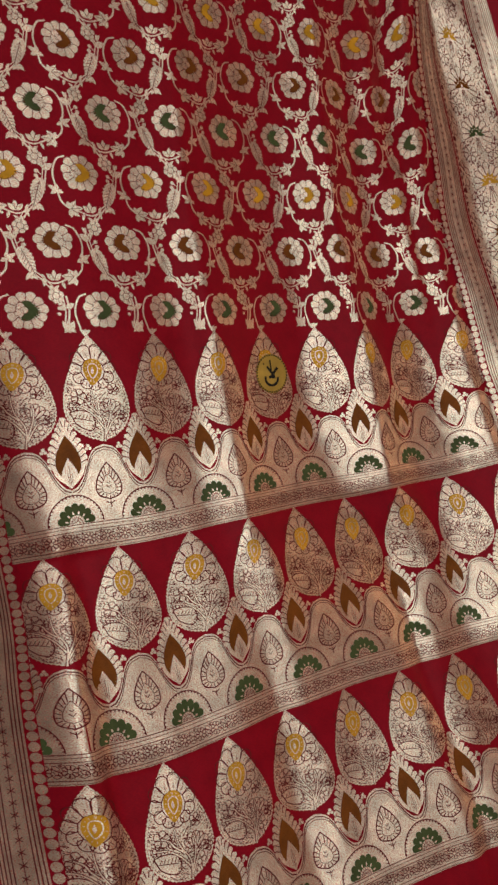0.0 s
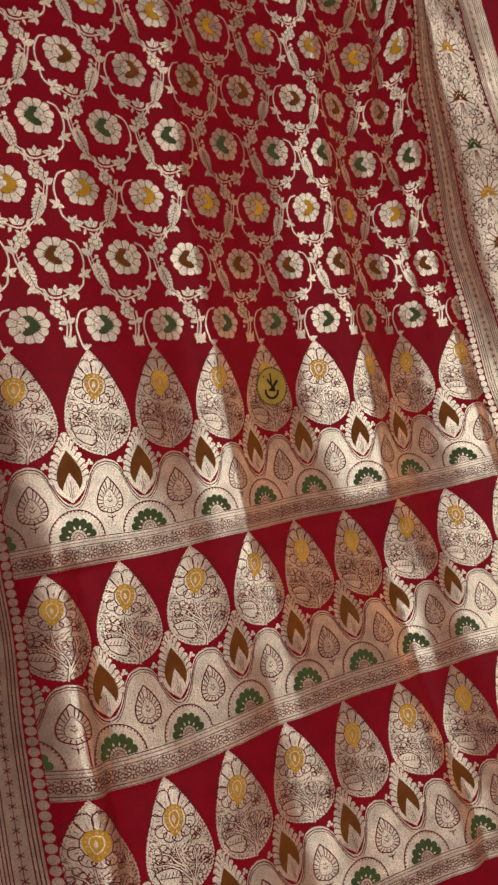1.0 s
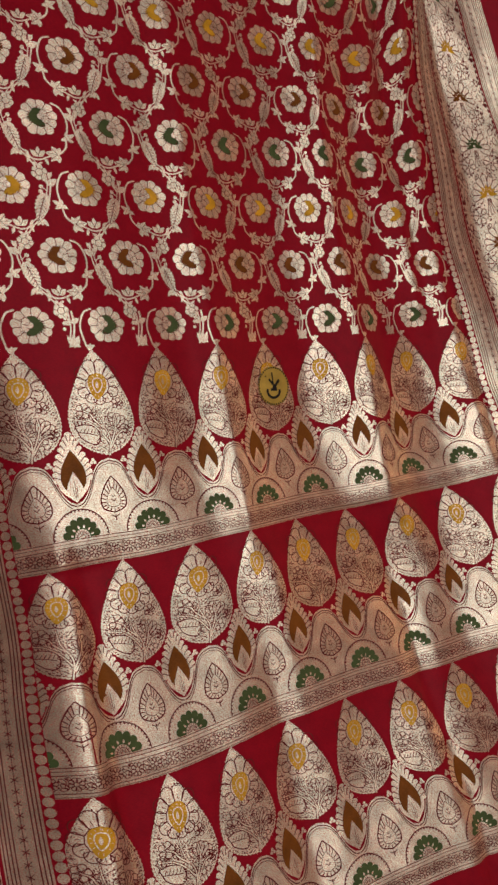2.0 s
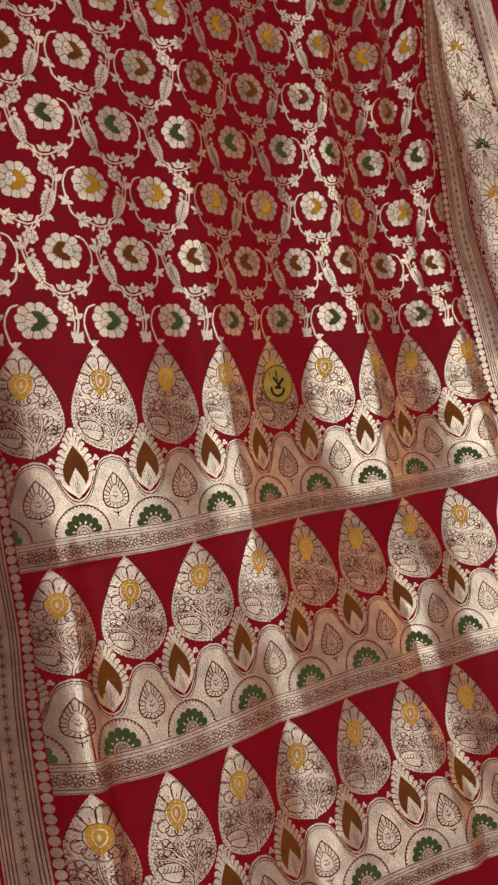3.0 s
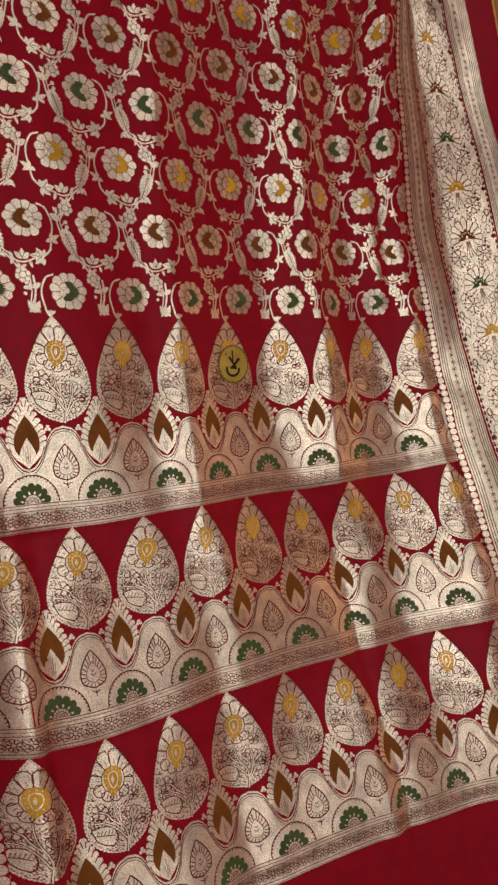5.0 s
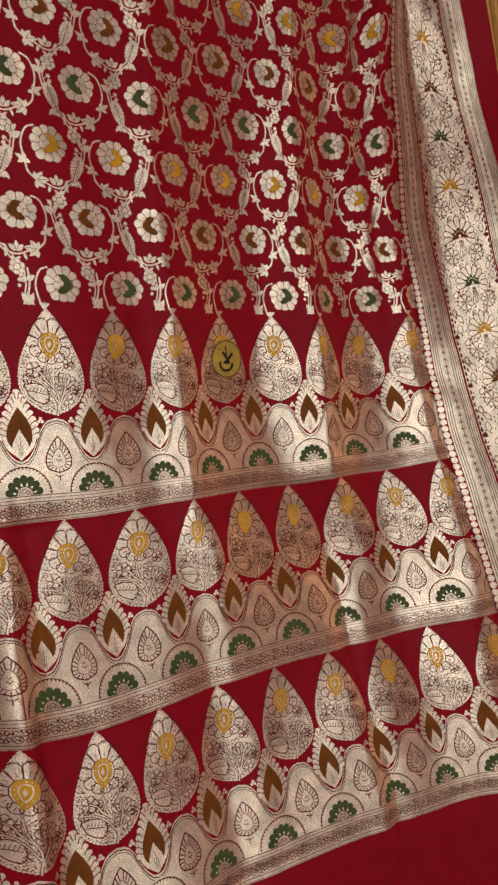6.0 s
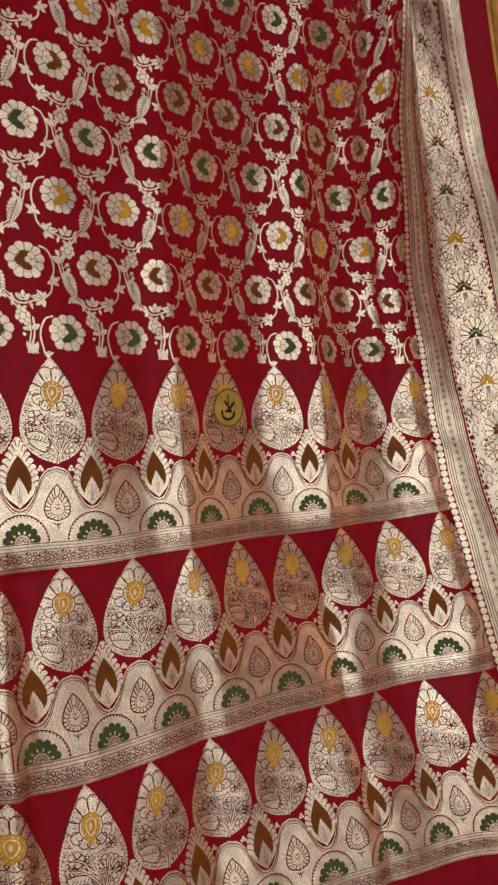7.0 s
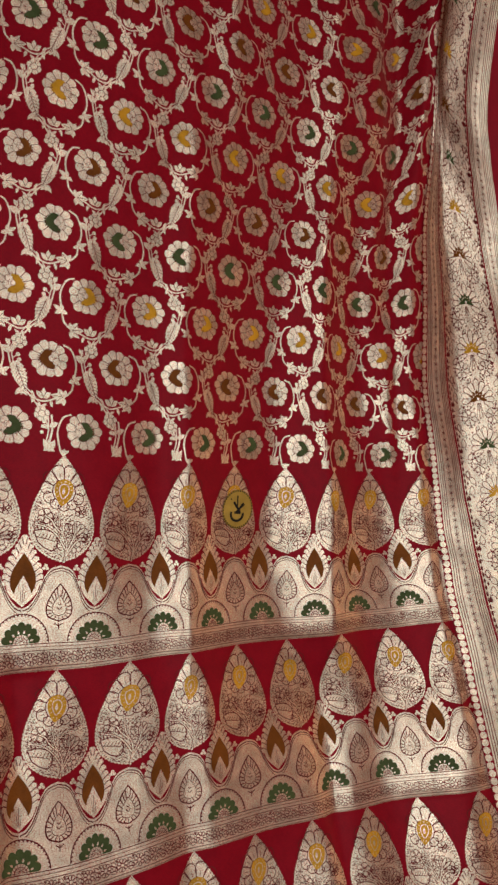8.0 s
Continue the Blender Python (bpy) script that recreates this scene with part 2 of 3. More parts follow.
def build_surface():
    U, V = np.meshgrid(GU, GV)
    levels = [row[0] for row in SLOPES]
    side = [float(np.interp(row[0], (.72, .9, 1.05), (-.1, -.3, -.8))) for row in SLOPES]
    faces = [np.interp(GU / P_COL, *zip((-.47, a), *row[1:], *EDGE_E)) for a, row in zip(side, SLOPES)]
    slope = tents(GV, levels, 5) @ blur(np.array(faces), 1.5, 1)
    run = np.cumsum(1 / np.sqrt(1 + slope ** 2), axis=1) * DU
    k = int(round((.125 - U0) / DU))
    X = run - run[:, k:k + 1] + .255
    wu, wv = tents(GU, EASE_U, 8), tents(GV, EASE_V, 7)
    X += wv @ np.array(EASE_X) @ wu.T
    deep = np.cumsum(slope * np.gradient(X, axis=1), axis=1)
    Y = deep - deep[:, k:k + 1] + np.interp(GV, (.72, .95, 1.2, 1.42, 1.65, 2.05), (.022, .022, .014, 0, -.004, -.024))[:, None]
    w, q = np.clip(V, 0.6, 2.1) - 1.3, np.clip(U, -0.2, 1.0) - 0.35
    Z = V + (SAG[0] * q + SAG[1] * q * w + SAG[2] * q * q + SAG[3] * q * q * w + SAG[4] * w + SAG[5] * w * w) * np.clip(V / 0.5, 0, 1)
    Z += wv @ np.array(EASE_Z) @ wu.T
    # The head of the side border leans forward.
    Y -= .28 * np.clip(V - 1.72, 0, .6) ** 2 * np.clip((U - .60) / .12, 0, 1)
    # Soft ripples, and fine puckers along the woven bands.
    for k, (fu, fv, amp, ph) in enumerate(((31, 5, .0011, 0), (57, 9, .0006, 2), (17, 13, .0009, 4), (90, 24, .00025, 1))):
        Y += amp * np.sin(fu * U + 2.1 * np.sin(fv * V + ph) + k)
    for tip in TIP:
        d = V - (tip - TIER + 0.004)
        Y += 0.003 * np.tanh(d / 0.004) * np.exp(-(d / 0.03) ** 2) * (-1) * (0.6 + 0.4 * np.sin(9 * U + 7 * tip)) * np.clip((U + 0.02) / 0.03, 0, 1) * np.clip((0.70 - U) / 0.03, 0, 1)
    # The free corner of the top band stands proud of the cloth below it.
    d = V - (TIP[1] + 0.004)
    Y -= 0.014 * np.clip((U + 0.02) / 0.03, 0, 1) * np.exp(-((U - 0.01) / 0.06) ** 2) * np.where(d > 0, np.exp(-np.abs(d) / 0.03), np.exp(-np.abs(d) / 0.004))
    # Small crumples that cross the folds.
    crumple = random.Random(3)
    for _ in range(26):
        a, f_, ph = crumple.uniform(-1.2, 1.2), crumple.uniform(25, 80), crumple.uniform(0, TAU)
        cu, cv, sz = crumple.uniform(-0.05, 0.95), crumple.uniform(0.65, 2.2), crumple.uniform(0.03, 0.09)
        env = np.exp(-((U - cu) / sz) ** 2 - ((V - cv) / (1.3 * sz)) ** 2)
        Y += 0.0011 * env * np.sin(f_ * (math.cos(a) * (V - cv) + math.sin(a) * (U - cu)) + ph)
    # The head of the cloth goes back to the wall.
    top = np.clip((V - 2.3) / 0.14, 0, 1)
    Y = Y * (1 - top) + (RY1 - 0.004) * top
    Y = np.minimum(Y, RY1 - 0.006)
    return np.stack([X, Y, Z], -1)


SURF = build_surface()
NORM = np.cross(np.gradient(SURF, axis=1), np.gradient(SURF, axis=0))
NORM /= np.linalg.norm(NORM, axis=2, keepdims=True)


def on_cloth(uv, off):
    fu = np.clip((uv[:, 0] - U0) / DU, 0, len(GU) - 1.001)
    fv = np.clip((uv[:, 1] - V0) / DV, 0, len(GV) - 1.001)
    i, j = fu.astype(int), fv.astype(int)
    a, b = (fu - i)[:, None], (fv - j)[:, None]

    def at(g):
        return (g[j, i] * (1 - a) + g[j, i + 1] * a) * (1 - b) + (g[j + 1, i] * (1 - a) + g[j + 1, i + 1] * a) * b
    return at(SURF) + off * at(NORM)


# ---- flat shapes in fabric metres ----
from mathutils.geometry import tessellate_polygon  # noqa: E402

def refine(verts, tris, most=0.0055):
    """Splits long edges, so that a shape can follow the folds."""
    verts, tris = [tuple(v) for v in verts], list(tris)
    for _ in range(7):
        mid, out, hit = {}, [], False

        def half(a, b):
            key = (a, b) if a < b else (b, a)
            if key not in mid:
                (x0, y0), (x1, y1) = verts[a], verts[b]
                if abs(x1 - x0) <= most and abs(y1 - y0) <= 3 * most:
                    mid[key] = None
                else:
                    verts.append(((x0 + x1) / 2, (y0 + y1) / 2))
                    mid[key] = len(verts) - 1
            return mid[key]
        for a, b, c in tris:
            ab, bc, ca = half(a, b), half(b, c), half(c, a)
            n = (ab is not None) + (bc is not None) + (ca is not None)
            if n == 0:
                out.append((a, b, c))
                continue
            hit = True
            if n == 3:
                out += [(a, ab, ca), (ab, b, bc), (ca, bc, c), (ab, bc, ca)]
                continue
            while (n == 1 and ab is None) or (n == 2 and ca is not None):
                a, b, c, ab, bc, ca = b, c, a, bc, ca, ab
            if n == 1:
                out += [(a, ab, c), (ab, b, c)]
            else:
                out += [(ab, b, bc), (a, ab, bc), (a, bc, c)]
        tris = out
        if not hit:
            break
    return np.array(verts), np.array(tris)


def flat(polys, most=0.0055):
    """A template: vertices and triangles of a list of outlines."""
    verts, tris = [], []
    for poly in polys:
        base = len(verts)
        verts += [tuple(q) for q in poly]
        if len(poly) == 3:
            tris.append((base, base + 1, base + 2))
        else:
            tris += [tuple(base + k for k in t) for t in tessellate_polygon([[Vector((q[0], q[1], 0)) for q in poly]])]
    v, t = refine(verts, tris, most)
    a, b, c = v[t[:, 0]], v[t[:, 1]], v[t[:, 2]]
    area = (b[:, 0] - a[:, 0]) * (c[:, 1] - a[:, 1]) - (b[:, 1] - a[:, 1]) * (c[:, 0] - a[:, 0])
    t = t[np.abs(area) > 1e-12]
    area = area[np.abs(area) > 1e-12]
    t[area < 0] = t[area < 0][:, ::-1]
    return v, t


JOINED = ("hem_line", "trefoil", "seed_sprinkle", "scalloped_edge", "scrollwork", "petal_seam", "star_tracery", "stripe_line", "dotted_rim", "leaf_vein", "fan_flower", "motif_tracery", "pod_fringe")


def longer(tmpl, base=0.0):
    """The lowest tier is woven a little longer below its leaf motifs."""
    pts, tris = tmpl
    y = pts[:, 1] + base
    return np.stack([pts[:, 0], pts[:, 1] - .012 * np.clip((-.11 - y) / .11, 0, 1) - .004 * np.clip((-.2195 - y) / .03, 0, 1)], 1), tris


def lay(name, tmpl, u, v, mat, off, parent, label="", mirror=False, wobble=0.0, kind=""):
    """Lays a template on the cloth as one mesh object, a part of parent."""
    pts, tris = tmpl
    uv = pts * ((-1, 1) if mirror else (1, 1)) + (u, v)
    if mirror:
        tris = tris[:, ::-1]
    co = on_cloth(uv, off)
    me = bpy.data.meshes.new(name)
    me.vertices.add(len(co))
    me.vertices.foreach_set("co", co.ravel())
    me.loops.add(tris.size)
    me.loops.foreach_set("vertex_index", tris.ravel())
    me.polygons.add(len(tris))
    me.polygons.foreach_set("loop_start", np.arange(0, tris.size, 3))
    me.uv_layers.new(name="UVMap").data.foreach_set("uv", uv[tris.ravel()].ravel())
    me.update(calc_edges=True)
    me.polygons.foreach_set("use_smooth", np.ones(len(tris), bool))
    me.materials.append(mat)
    ob = new(name, me)
    ob.parent = parent
    if name in JOINED:
        kind = "stuff"
    if label or kind:
        tagged(ob, label, kind=kind)
    return ob


def rot(pts, ang, at=(0, 0)):
    c, s = math.cos(ang), math.sin(ang)
    return [(at[0] + c * x - s * y, at[1] + s * x + c * y) for x, y in pts]


def disc(x, y, rx, ry=None, n=12):
    ry = ry or rx
    return [(x + rx * math.cos(TAU * k / n), y + ry * math.sin(TAU * k / n)) for k in range(n)]


def petal(x, y, ang, length, width, n=5, start=0.0):
    """A round-ended petal that grows from (x, y) along ang."""
    h_ = width / 2
    side = [(start, 0.5 * h_), (start + (length - start) * 0.4, 0.9 * h_)]
    side += [(length - h_ + h_ * math.sin(a), h_ * math.cos(a)) for a in np.linspace(0, math.pi / 2, n)]
    return rot(side + [(a, -b) for a, b in reversed(side[:-1])], ang, (x, y))


def closed(pts):
    return list(pts) + [pts[0]]


def drop(x, y, ang, length, width, n=8):
    """A pointed leaf or drop."""
    side = [(length * t, width / 2 * math.sin(math.pi * t ** 0.8) ** 0.9) for t in [k / n for k in range(n + 1)]]
    return rot(side + [(a, -b) for a, b in reversed(side[1:-1])], ang, (x, y))


def lobed_leaf(x, y, ang, size):
    """A vine leaf of five pointed lobes, as outlines of its pieces."""
    out = [drop(x - .25 * size * math.cos(ang), y - .25 * size * math.sin(ang), ang + a, l * size, w * size, 6)
           for a, l, w in ((0, 1.45, .72), (.85, 1.2, .66), (-.85, 1.2, .66), (1.75, .95, .6), (-1.75, .95, .6))]
    return out + [disc(x, y, .42 * size, n=9)]


def serrated(x, y, ang, length, width, teeth=6):
    left = []
    for k in range(teeth * 2 + 1):
        t = k / (teeth * 2)
        w = width / 2 * math.sin(math.pi * (0.06 + 0.94 * t) ** 0.75) * (1.0 if k % 2 else 0.78)
        left.append((length * t, max(w, 0.0)))
    return rot(left[:-1] + [(length, 0)] + [(a, -b) for a, b in reversed(left[:-1])], ang, (x, y))


def stroke(points, w, taper=1.0):
    """A strip along points, as outlines of its pieces."""
    out = []
    pts = [Vector((*q, 0)) for q in points]
    sides = []
    for k, q in enumerate(pts):
        d = (pts[min(k + 1, len(pts) - 1)] - pts[max(k - 1, 0)]).normalized()
        h = w / 2 * (1 + (taper - 1) * k / (len(pts) - 1))
        sides.append(((q.x - d.y * h, q.y + d.x * h), (q.x + d.y * h, q.y - d.x * h)))
    for (a, b), (c, d) in zip(sides, sides[1:]):
        out.append([a, b, d])
        out.append([a, d, c])
    return out


def bez(*ctrl, n=10):
    """Points of a smooth curve through the given ones."""
    c = [np.array(q, float) for q in ctrl]
    c = [2 * c[0] - c[1]] + c + [2 * c[-1] - c[-2]]
    out = []
    for k in range(1, len(c) - 2):
        for t in np.linspace(0, 1, n, endpoint=False):
            a, b, d, e = c[k - 1], c[k], c[k + 1], c[k + 2]
            out.append(tuple(0.5 * (2 * b + (d - a) * t + (2 * a - 5 * b + 4 * d - e) * t * t + (3 * b - a - 3 * d + e) * t ** 3)))
    return out + [tuple(c[-2])]


def ring(x, y, rx, ry, w, n=20, a0=0.0, a1=TAU):
    return stroke([(x + rx * math.cos(a0 + (a1 - a0) * k / n), y + ry * math.sin(a0 + (a1 - a0) * k / n)) for k in range(n + 1)], w)


rnd = random.Random(5)
GOLD_OFF, TOP_OFF, LINE_OFF = 0.0005, 0.0009, 0.0013

sari = tagged(new("sari"), "red silk sari with woven gold zari flowers, hanging in soft folds", "sari")
sari.location = (0, 0, 0)

# The ground cloth.
nu, nv = len(GU), len(GV)
me = bpy.data.meshes.new("cloth")
idx = np.arange(nu * nv).reshape(nv, nu)
quads = np.stack([idx[:-1, :-1], idx[:-1, 1:], idx[1:, 1:], idx[1:, :-1]], -1).reshape(-1, 4)
me.vertices.add(nu * nv)
me.vertices.foreach_set("co", SURF.reshape(-1, 3).ravel())
me.loops.add(quads.size)
me.loops.foreach_set("vertex_index", quads.ravel())
me.polygons.add(len(quads))
me.polygons.foreach_set("loop_start", np.arange(0, quads.size, 4))
UVG = np.stack(np.meshgrid(GU, GV), -1).reshape(-1, 2)
me.uv_layers.new(name="UVMap").data.foreach_set("uv", UVG[quads.ravel()].ravel())
me.update(calc_edges=True)
me.polygons.foreach_set("use_smooth", np.ones(len(quads), bool))
me.materials.append(SILK)
cloth = new("cloth", me)
cloth.parent = sari
thick = cloth.modifiers.new("thickness", "SOLIDIFY")
thick.thickness, thick.offset = 0.0006, -1 if NORM[0, 0, 1] < 0 else 1

# ---- the field of flowers and vines ----
p, r = P_COL, P_ROW


def flower_templates():
    petals, seam = [], []
    for k in range(11):
        a = TAU * k / 11 + 0.2
        petals.append(petal(0.0, 0.0, a, 0.0228 + 0.0010 * math.sin(3 * k), 0.0124, start=0.0075))
        b_ = a + TAU / 22
        seam += stroke([(0.0105 * math.cos(b_), 0.0105 * math.sin(b_)), (0.0200 * math.cos(b_), 0.0200 * math.sin(b_))], 0.0008)
    petals.append(disc(0, 0, 0.0125, n=14))
    col = bez((0.003, 0.0112), (-0.0048, 0.0108), (-0.0090, 0.0035), (-0.0080, -0.0055), (-0.0015, -0.0118), (0.0065, -0.0112), (0.006, -0.006),
              (0.0035, 0.0), (0.0015, 0.004), (0.0055, 0.0075), (0.003, 0.0112), n=3)[:-1]
    bud = [disc(0.0062, 0.0052, 0.0046, n=10), disc(0.0082, -0.0028, 0.0050, n=10), disc(0.0025, 0.0006, 0.0042, n=9)]
    for q in bud:
        seam += stroke(closed(q), 0.0004)
    seam += stroke(closed(disc(0, 0, 0.0118, n=16)), 0.0003)
    teeth = [drop(-.0052 + .0016 * math.cos(a), -.0006 + .002 * math.sin(a), a, .0078, .0024, 4) for a in np.linspace(1.7, 4.6, 9)]
    return flat(petals), flat([col] + teeth), flat(bud), flat(seam)


LEAF_AT, LEAF_ANG = (-.455 * p, -.10 * r), -1.22


def vine_template(last=False):
    out = []
    # Curling flower stalk with its calyx, and the small leaves on it.
    out += stroke(bez((.19 * p, .23 * r), (.31 * p, .17 * r), (.385 * p, -.04 * r), (.345 * p, -.30 * r), n=6), 0.0021)
    if not last:
        out += [drop(.355 * p, -.27 * r, a, l, 0.0052, 5) for a, l in ((0.55, .012), (1.55, .008), (-0.5, .009), (3.6, .008))]
        out += stroke(bez((.345 * p, -.30 * r), (.32 * p, -.42 * r), (.24 * p, -.51 * r), n=4), 0.0022)
        out += lobed_leaf(.17 * p, -.535 * r, 3.0, 0.0106)
        main = bez((-.53 * p, .2 * r), (-.54 * p, 0), (-.44 * p, -.36 * r), (-.25 * p, -.56 * r), (-.11 * p, -.76 * r), (0.0, -.98 * r), n=6)
        out += stroke(main, 0.0019)
        out += stroke([(x + 0.0034, y + 0.0014) for x, y in main[3:24]], 0.0012)
        out += stroke(bez((-.25 * p, -.56 * r), (-.08 * p, -.62 * r), (.12 * p, -.55 * r), n=5), 0.0020)
        # Three-petalled bloom on the branch.
        out += [drop(-.075 * p, -.575 * r, a, l, .0066, 6) for a, l in ((.75, .0115), (1.55, .0125), (2.4, .0115))]
        out += [drop(-.20 * p, -.57 * r, a, 0.0085, 0.0038, 5) for a in (2.0, -1.9)]
        out.append(drop(.02 * p, -.60 * r, -1.3, .0085, .0038, 5))
        # Round bud in the bend, under a cap of sepals.
        out += [petal(-.095 * p, -.80 * r, TAU * k / 6 + .3, 0.0092, 0.0082, 4) for k in range(6)]
        out += [drop(-.10 * p, -.70 * r, a, .0075, .0034, 5) for a in (.6, 2.6)]
        out += [drop(-.50 * p, .02 * r, 2.6, 0.0135, 0.0085, 6), drop(-.5 * p, .08 * r, 0.6, 0.008, 0.0045, 4), drop(-.52 * p, .12 * r, 2.2, .009, .005, 5)]
        for bx, by in ((-.385, -.15), (-.40, -.07), (-.415, .0)):
            out.append(disc(bx * p, by * r, .0026, n=8))
            out += stroke([(bx * p, by * r), ((bx - .07) * p, (by - .06) * r)], .0010)
        out.append(serrated(*LEAF_AT, LEAF_ANG, 0.0375, 0.0178, 8))
        out += [drop(-.36 * p, -.46 * r, a, l, 0.0052, 5) for a, l in ((-1.0, .011), (-2.2, .012), (-1.6, .009))]
    else:
        out += stroke(bez((.345 * p, -.30 * r), (.31 * p, -.36 * r), (.285 * p, -.33 * r), n=4), 0.0020)
        main = bez((-.53 * p, .2 * r), (-.54 * p, 0), (-.50 * p, -.2 * r), n=6)
        out += stroke(main, 0.0024) + stroke([(x + 0.0042, y - 0.001) for x, y in main], 0.0016)
        out += [drop(-.50 * p, .02 * r, 2.6, 0.012, 0.0070, 5), drop(-.49 * p, .0 * r, .5, 0.009, 0.0050, 5)]
        for bx, by in ((-.40, -.06), (-.41, .02), (-.43, .09)):
            out.append(disc(bx * p, by * r, .0022, n=7))
        out += [drop(-.50 * p, -.33 * r, a, .0165, .0070, 6) for a in (1.57, 2.0, 1.14)]
        out.append([(-.58 * p, -.325 * r), (-.50 * p, -.31 * r), (-.42 * p, -.325 * r), (-.46 * p, -.22 * r), (-.54 * p, -.22 * r)])
    return flat(out)


def leaf_vein_template():
    out = stroke(rot([(0.004, 0), (0.037, 0)], LEAF_ANG, LEAF_AT), 0.0008)
    for k in range(7):
        for sgn in (1, -1):
            out += stroke(rot([(0.006 + .0044 * k, 0), (0.010 + .0044 * k, sgn * .0056 * math.sin(math.pi * (k + 1.5) / 9))], LEAF_ANG, LEAF_AT), 0.0006)
    for a in (2.1, 3.0, 3.9):
        out += stroke([(.19 * p, -.535 * r), (.17 * p + .010 * math.cos(a), -.535 * r + .010 * math.sin(a))], 0.0006)
    cx, cy = -.095 * p, -.80 * r
    out += stroke(closed(disc(cx, cy, .0042, n=10)), .0007)
    for k in range(6):
        a = TAU * (k + .5) / 6 + .3
        out += stroke([(cx + .0042 * math.cos(a), cy + .0042 * math.sin(a)), (cx + .0088 * math.cos(a), cy + .0088 * math.sin(a))], .0007)
    for a in (1.15, 2.0):
        out += stroke([(-.075 * p, -.565 * r), (-.075 * p + .009 * math.cos(a), -.565 * r + .009 * math.sin(a))], .0007)
    return flat(out)


F_PETAL, F_COL, F_BUD, F_SEAM = flower_templates()
VINE, VINE_LAST, VEIN = vine_template(), vine_template(True), leaf_vein_template()
COLOURS = ((GREEN, "green flower centre"), (BROWN, "brown flower centre"), (YELLOW, "yellow flower centre"))
for row in range(11):
    odd = row % 2 == 0
    mat, text = COLOURS[row % 3]
    for col in range(-2, 9):
        u = 0.024 + p * col + (0 if odd else p / 2)
        if not -0.07 < u < 0.755:
            continue
        v = 1.478 + r * row
        u += rnd.uniform(-.0006, .0006)
        fl = lay("flower", F_PETAL, u, v, ZARI, GOLD_OFF, sari, mirror=odd)
        lay("flower_centre", F_COL, u, v, mat, TOP_OFF, fl, text, mirror=odd)
        lay("flower_bud", F_BUD, u, v, ZARI, LINE_OFF, fl, mirror=odd)
        lay("petal_seam", F_SEAM, u, v, LINE, LINE_OFF + 0.0003, fl, mirror=odd)
        vine = lay("vine", VINE_LAST if row == 0 else VINE, u, v, ZARI, GOLD_OFF, sari, mirror=odd)
        if row:
            lay("leaf_vein", VEIN, u, v, LINE, TOP_OFF, vine, mirror=odd)

# ---- the three woven tiers ----
TEAR = ((0.0, 0.0), (.0138, .018), (.0262, .042), (.0352, .066), (.0378, .090), (.0315, .108), (.0175, .120), (.0, .1265))


def tear_outline(grow=0.0, scallop=0.0013, n=11):
    right = bez(*[(a, -b) for a, b in TEAR], n=n)
    pts = right + [(-x * 1.04, y) for x, y in reversed(right[1:-1])]
    out, run = [], 0.0
    for k, (x, y) in enumerate(pts):
        run += math.dist(pts[k], pts[k - 1]) if k else 0.0
        s = 1 + (grow + scallop * (abs(math.sin(math.pi * run / .0046)) - .6)) / max(math.hypot(x, y + .07), .02)
        out.append((x * s, -.07 + (y + .07) * s))
    return out


STEMS = (((.0025, -.127), (.005, -.105), (-.004, -.085), (-.006, -.066)), ((.004, -.112), (-.006, -.097), (-.018, -.087), (-.030, -.084)),
         ((.004, -.118), (.012, -.1), (.015, -.088), (.014, -.078)), ((.005, -.119), (.014, -.105), (.020, -.1), (.026, -.099)), ((.000, -.095), (-.010, -.085), (-.014, -.078), (-.0215, -.0735)))


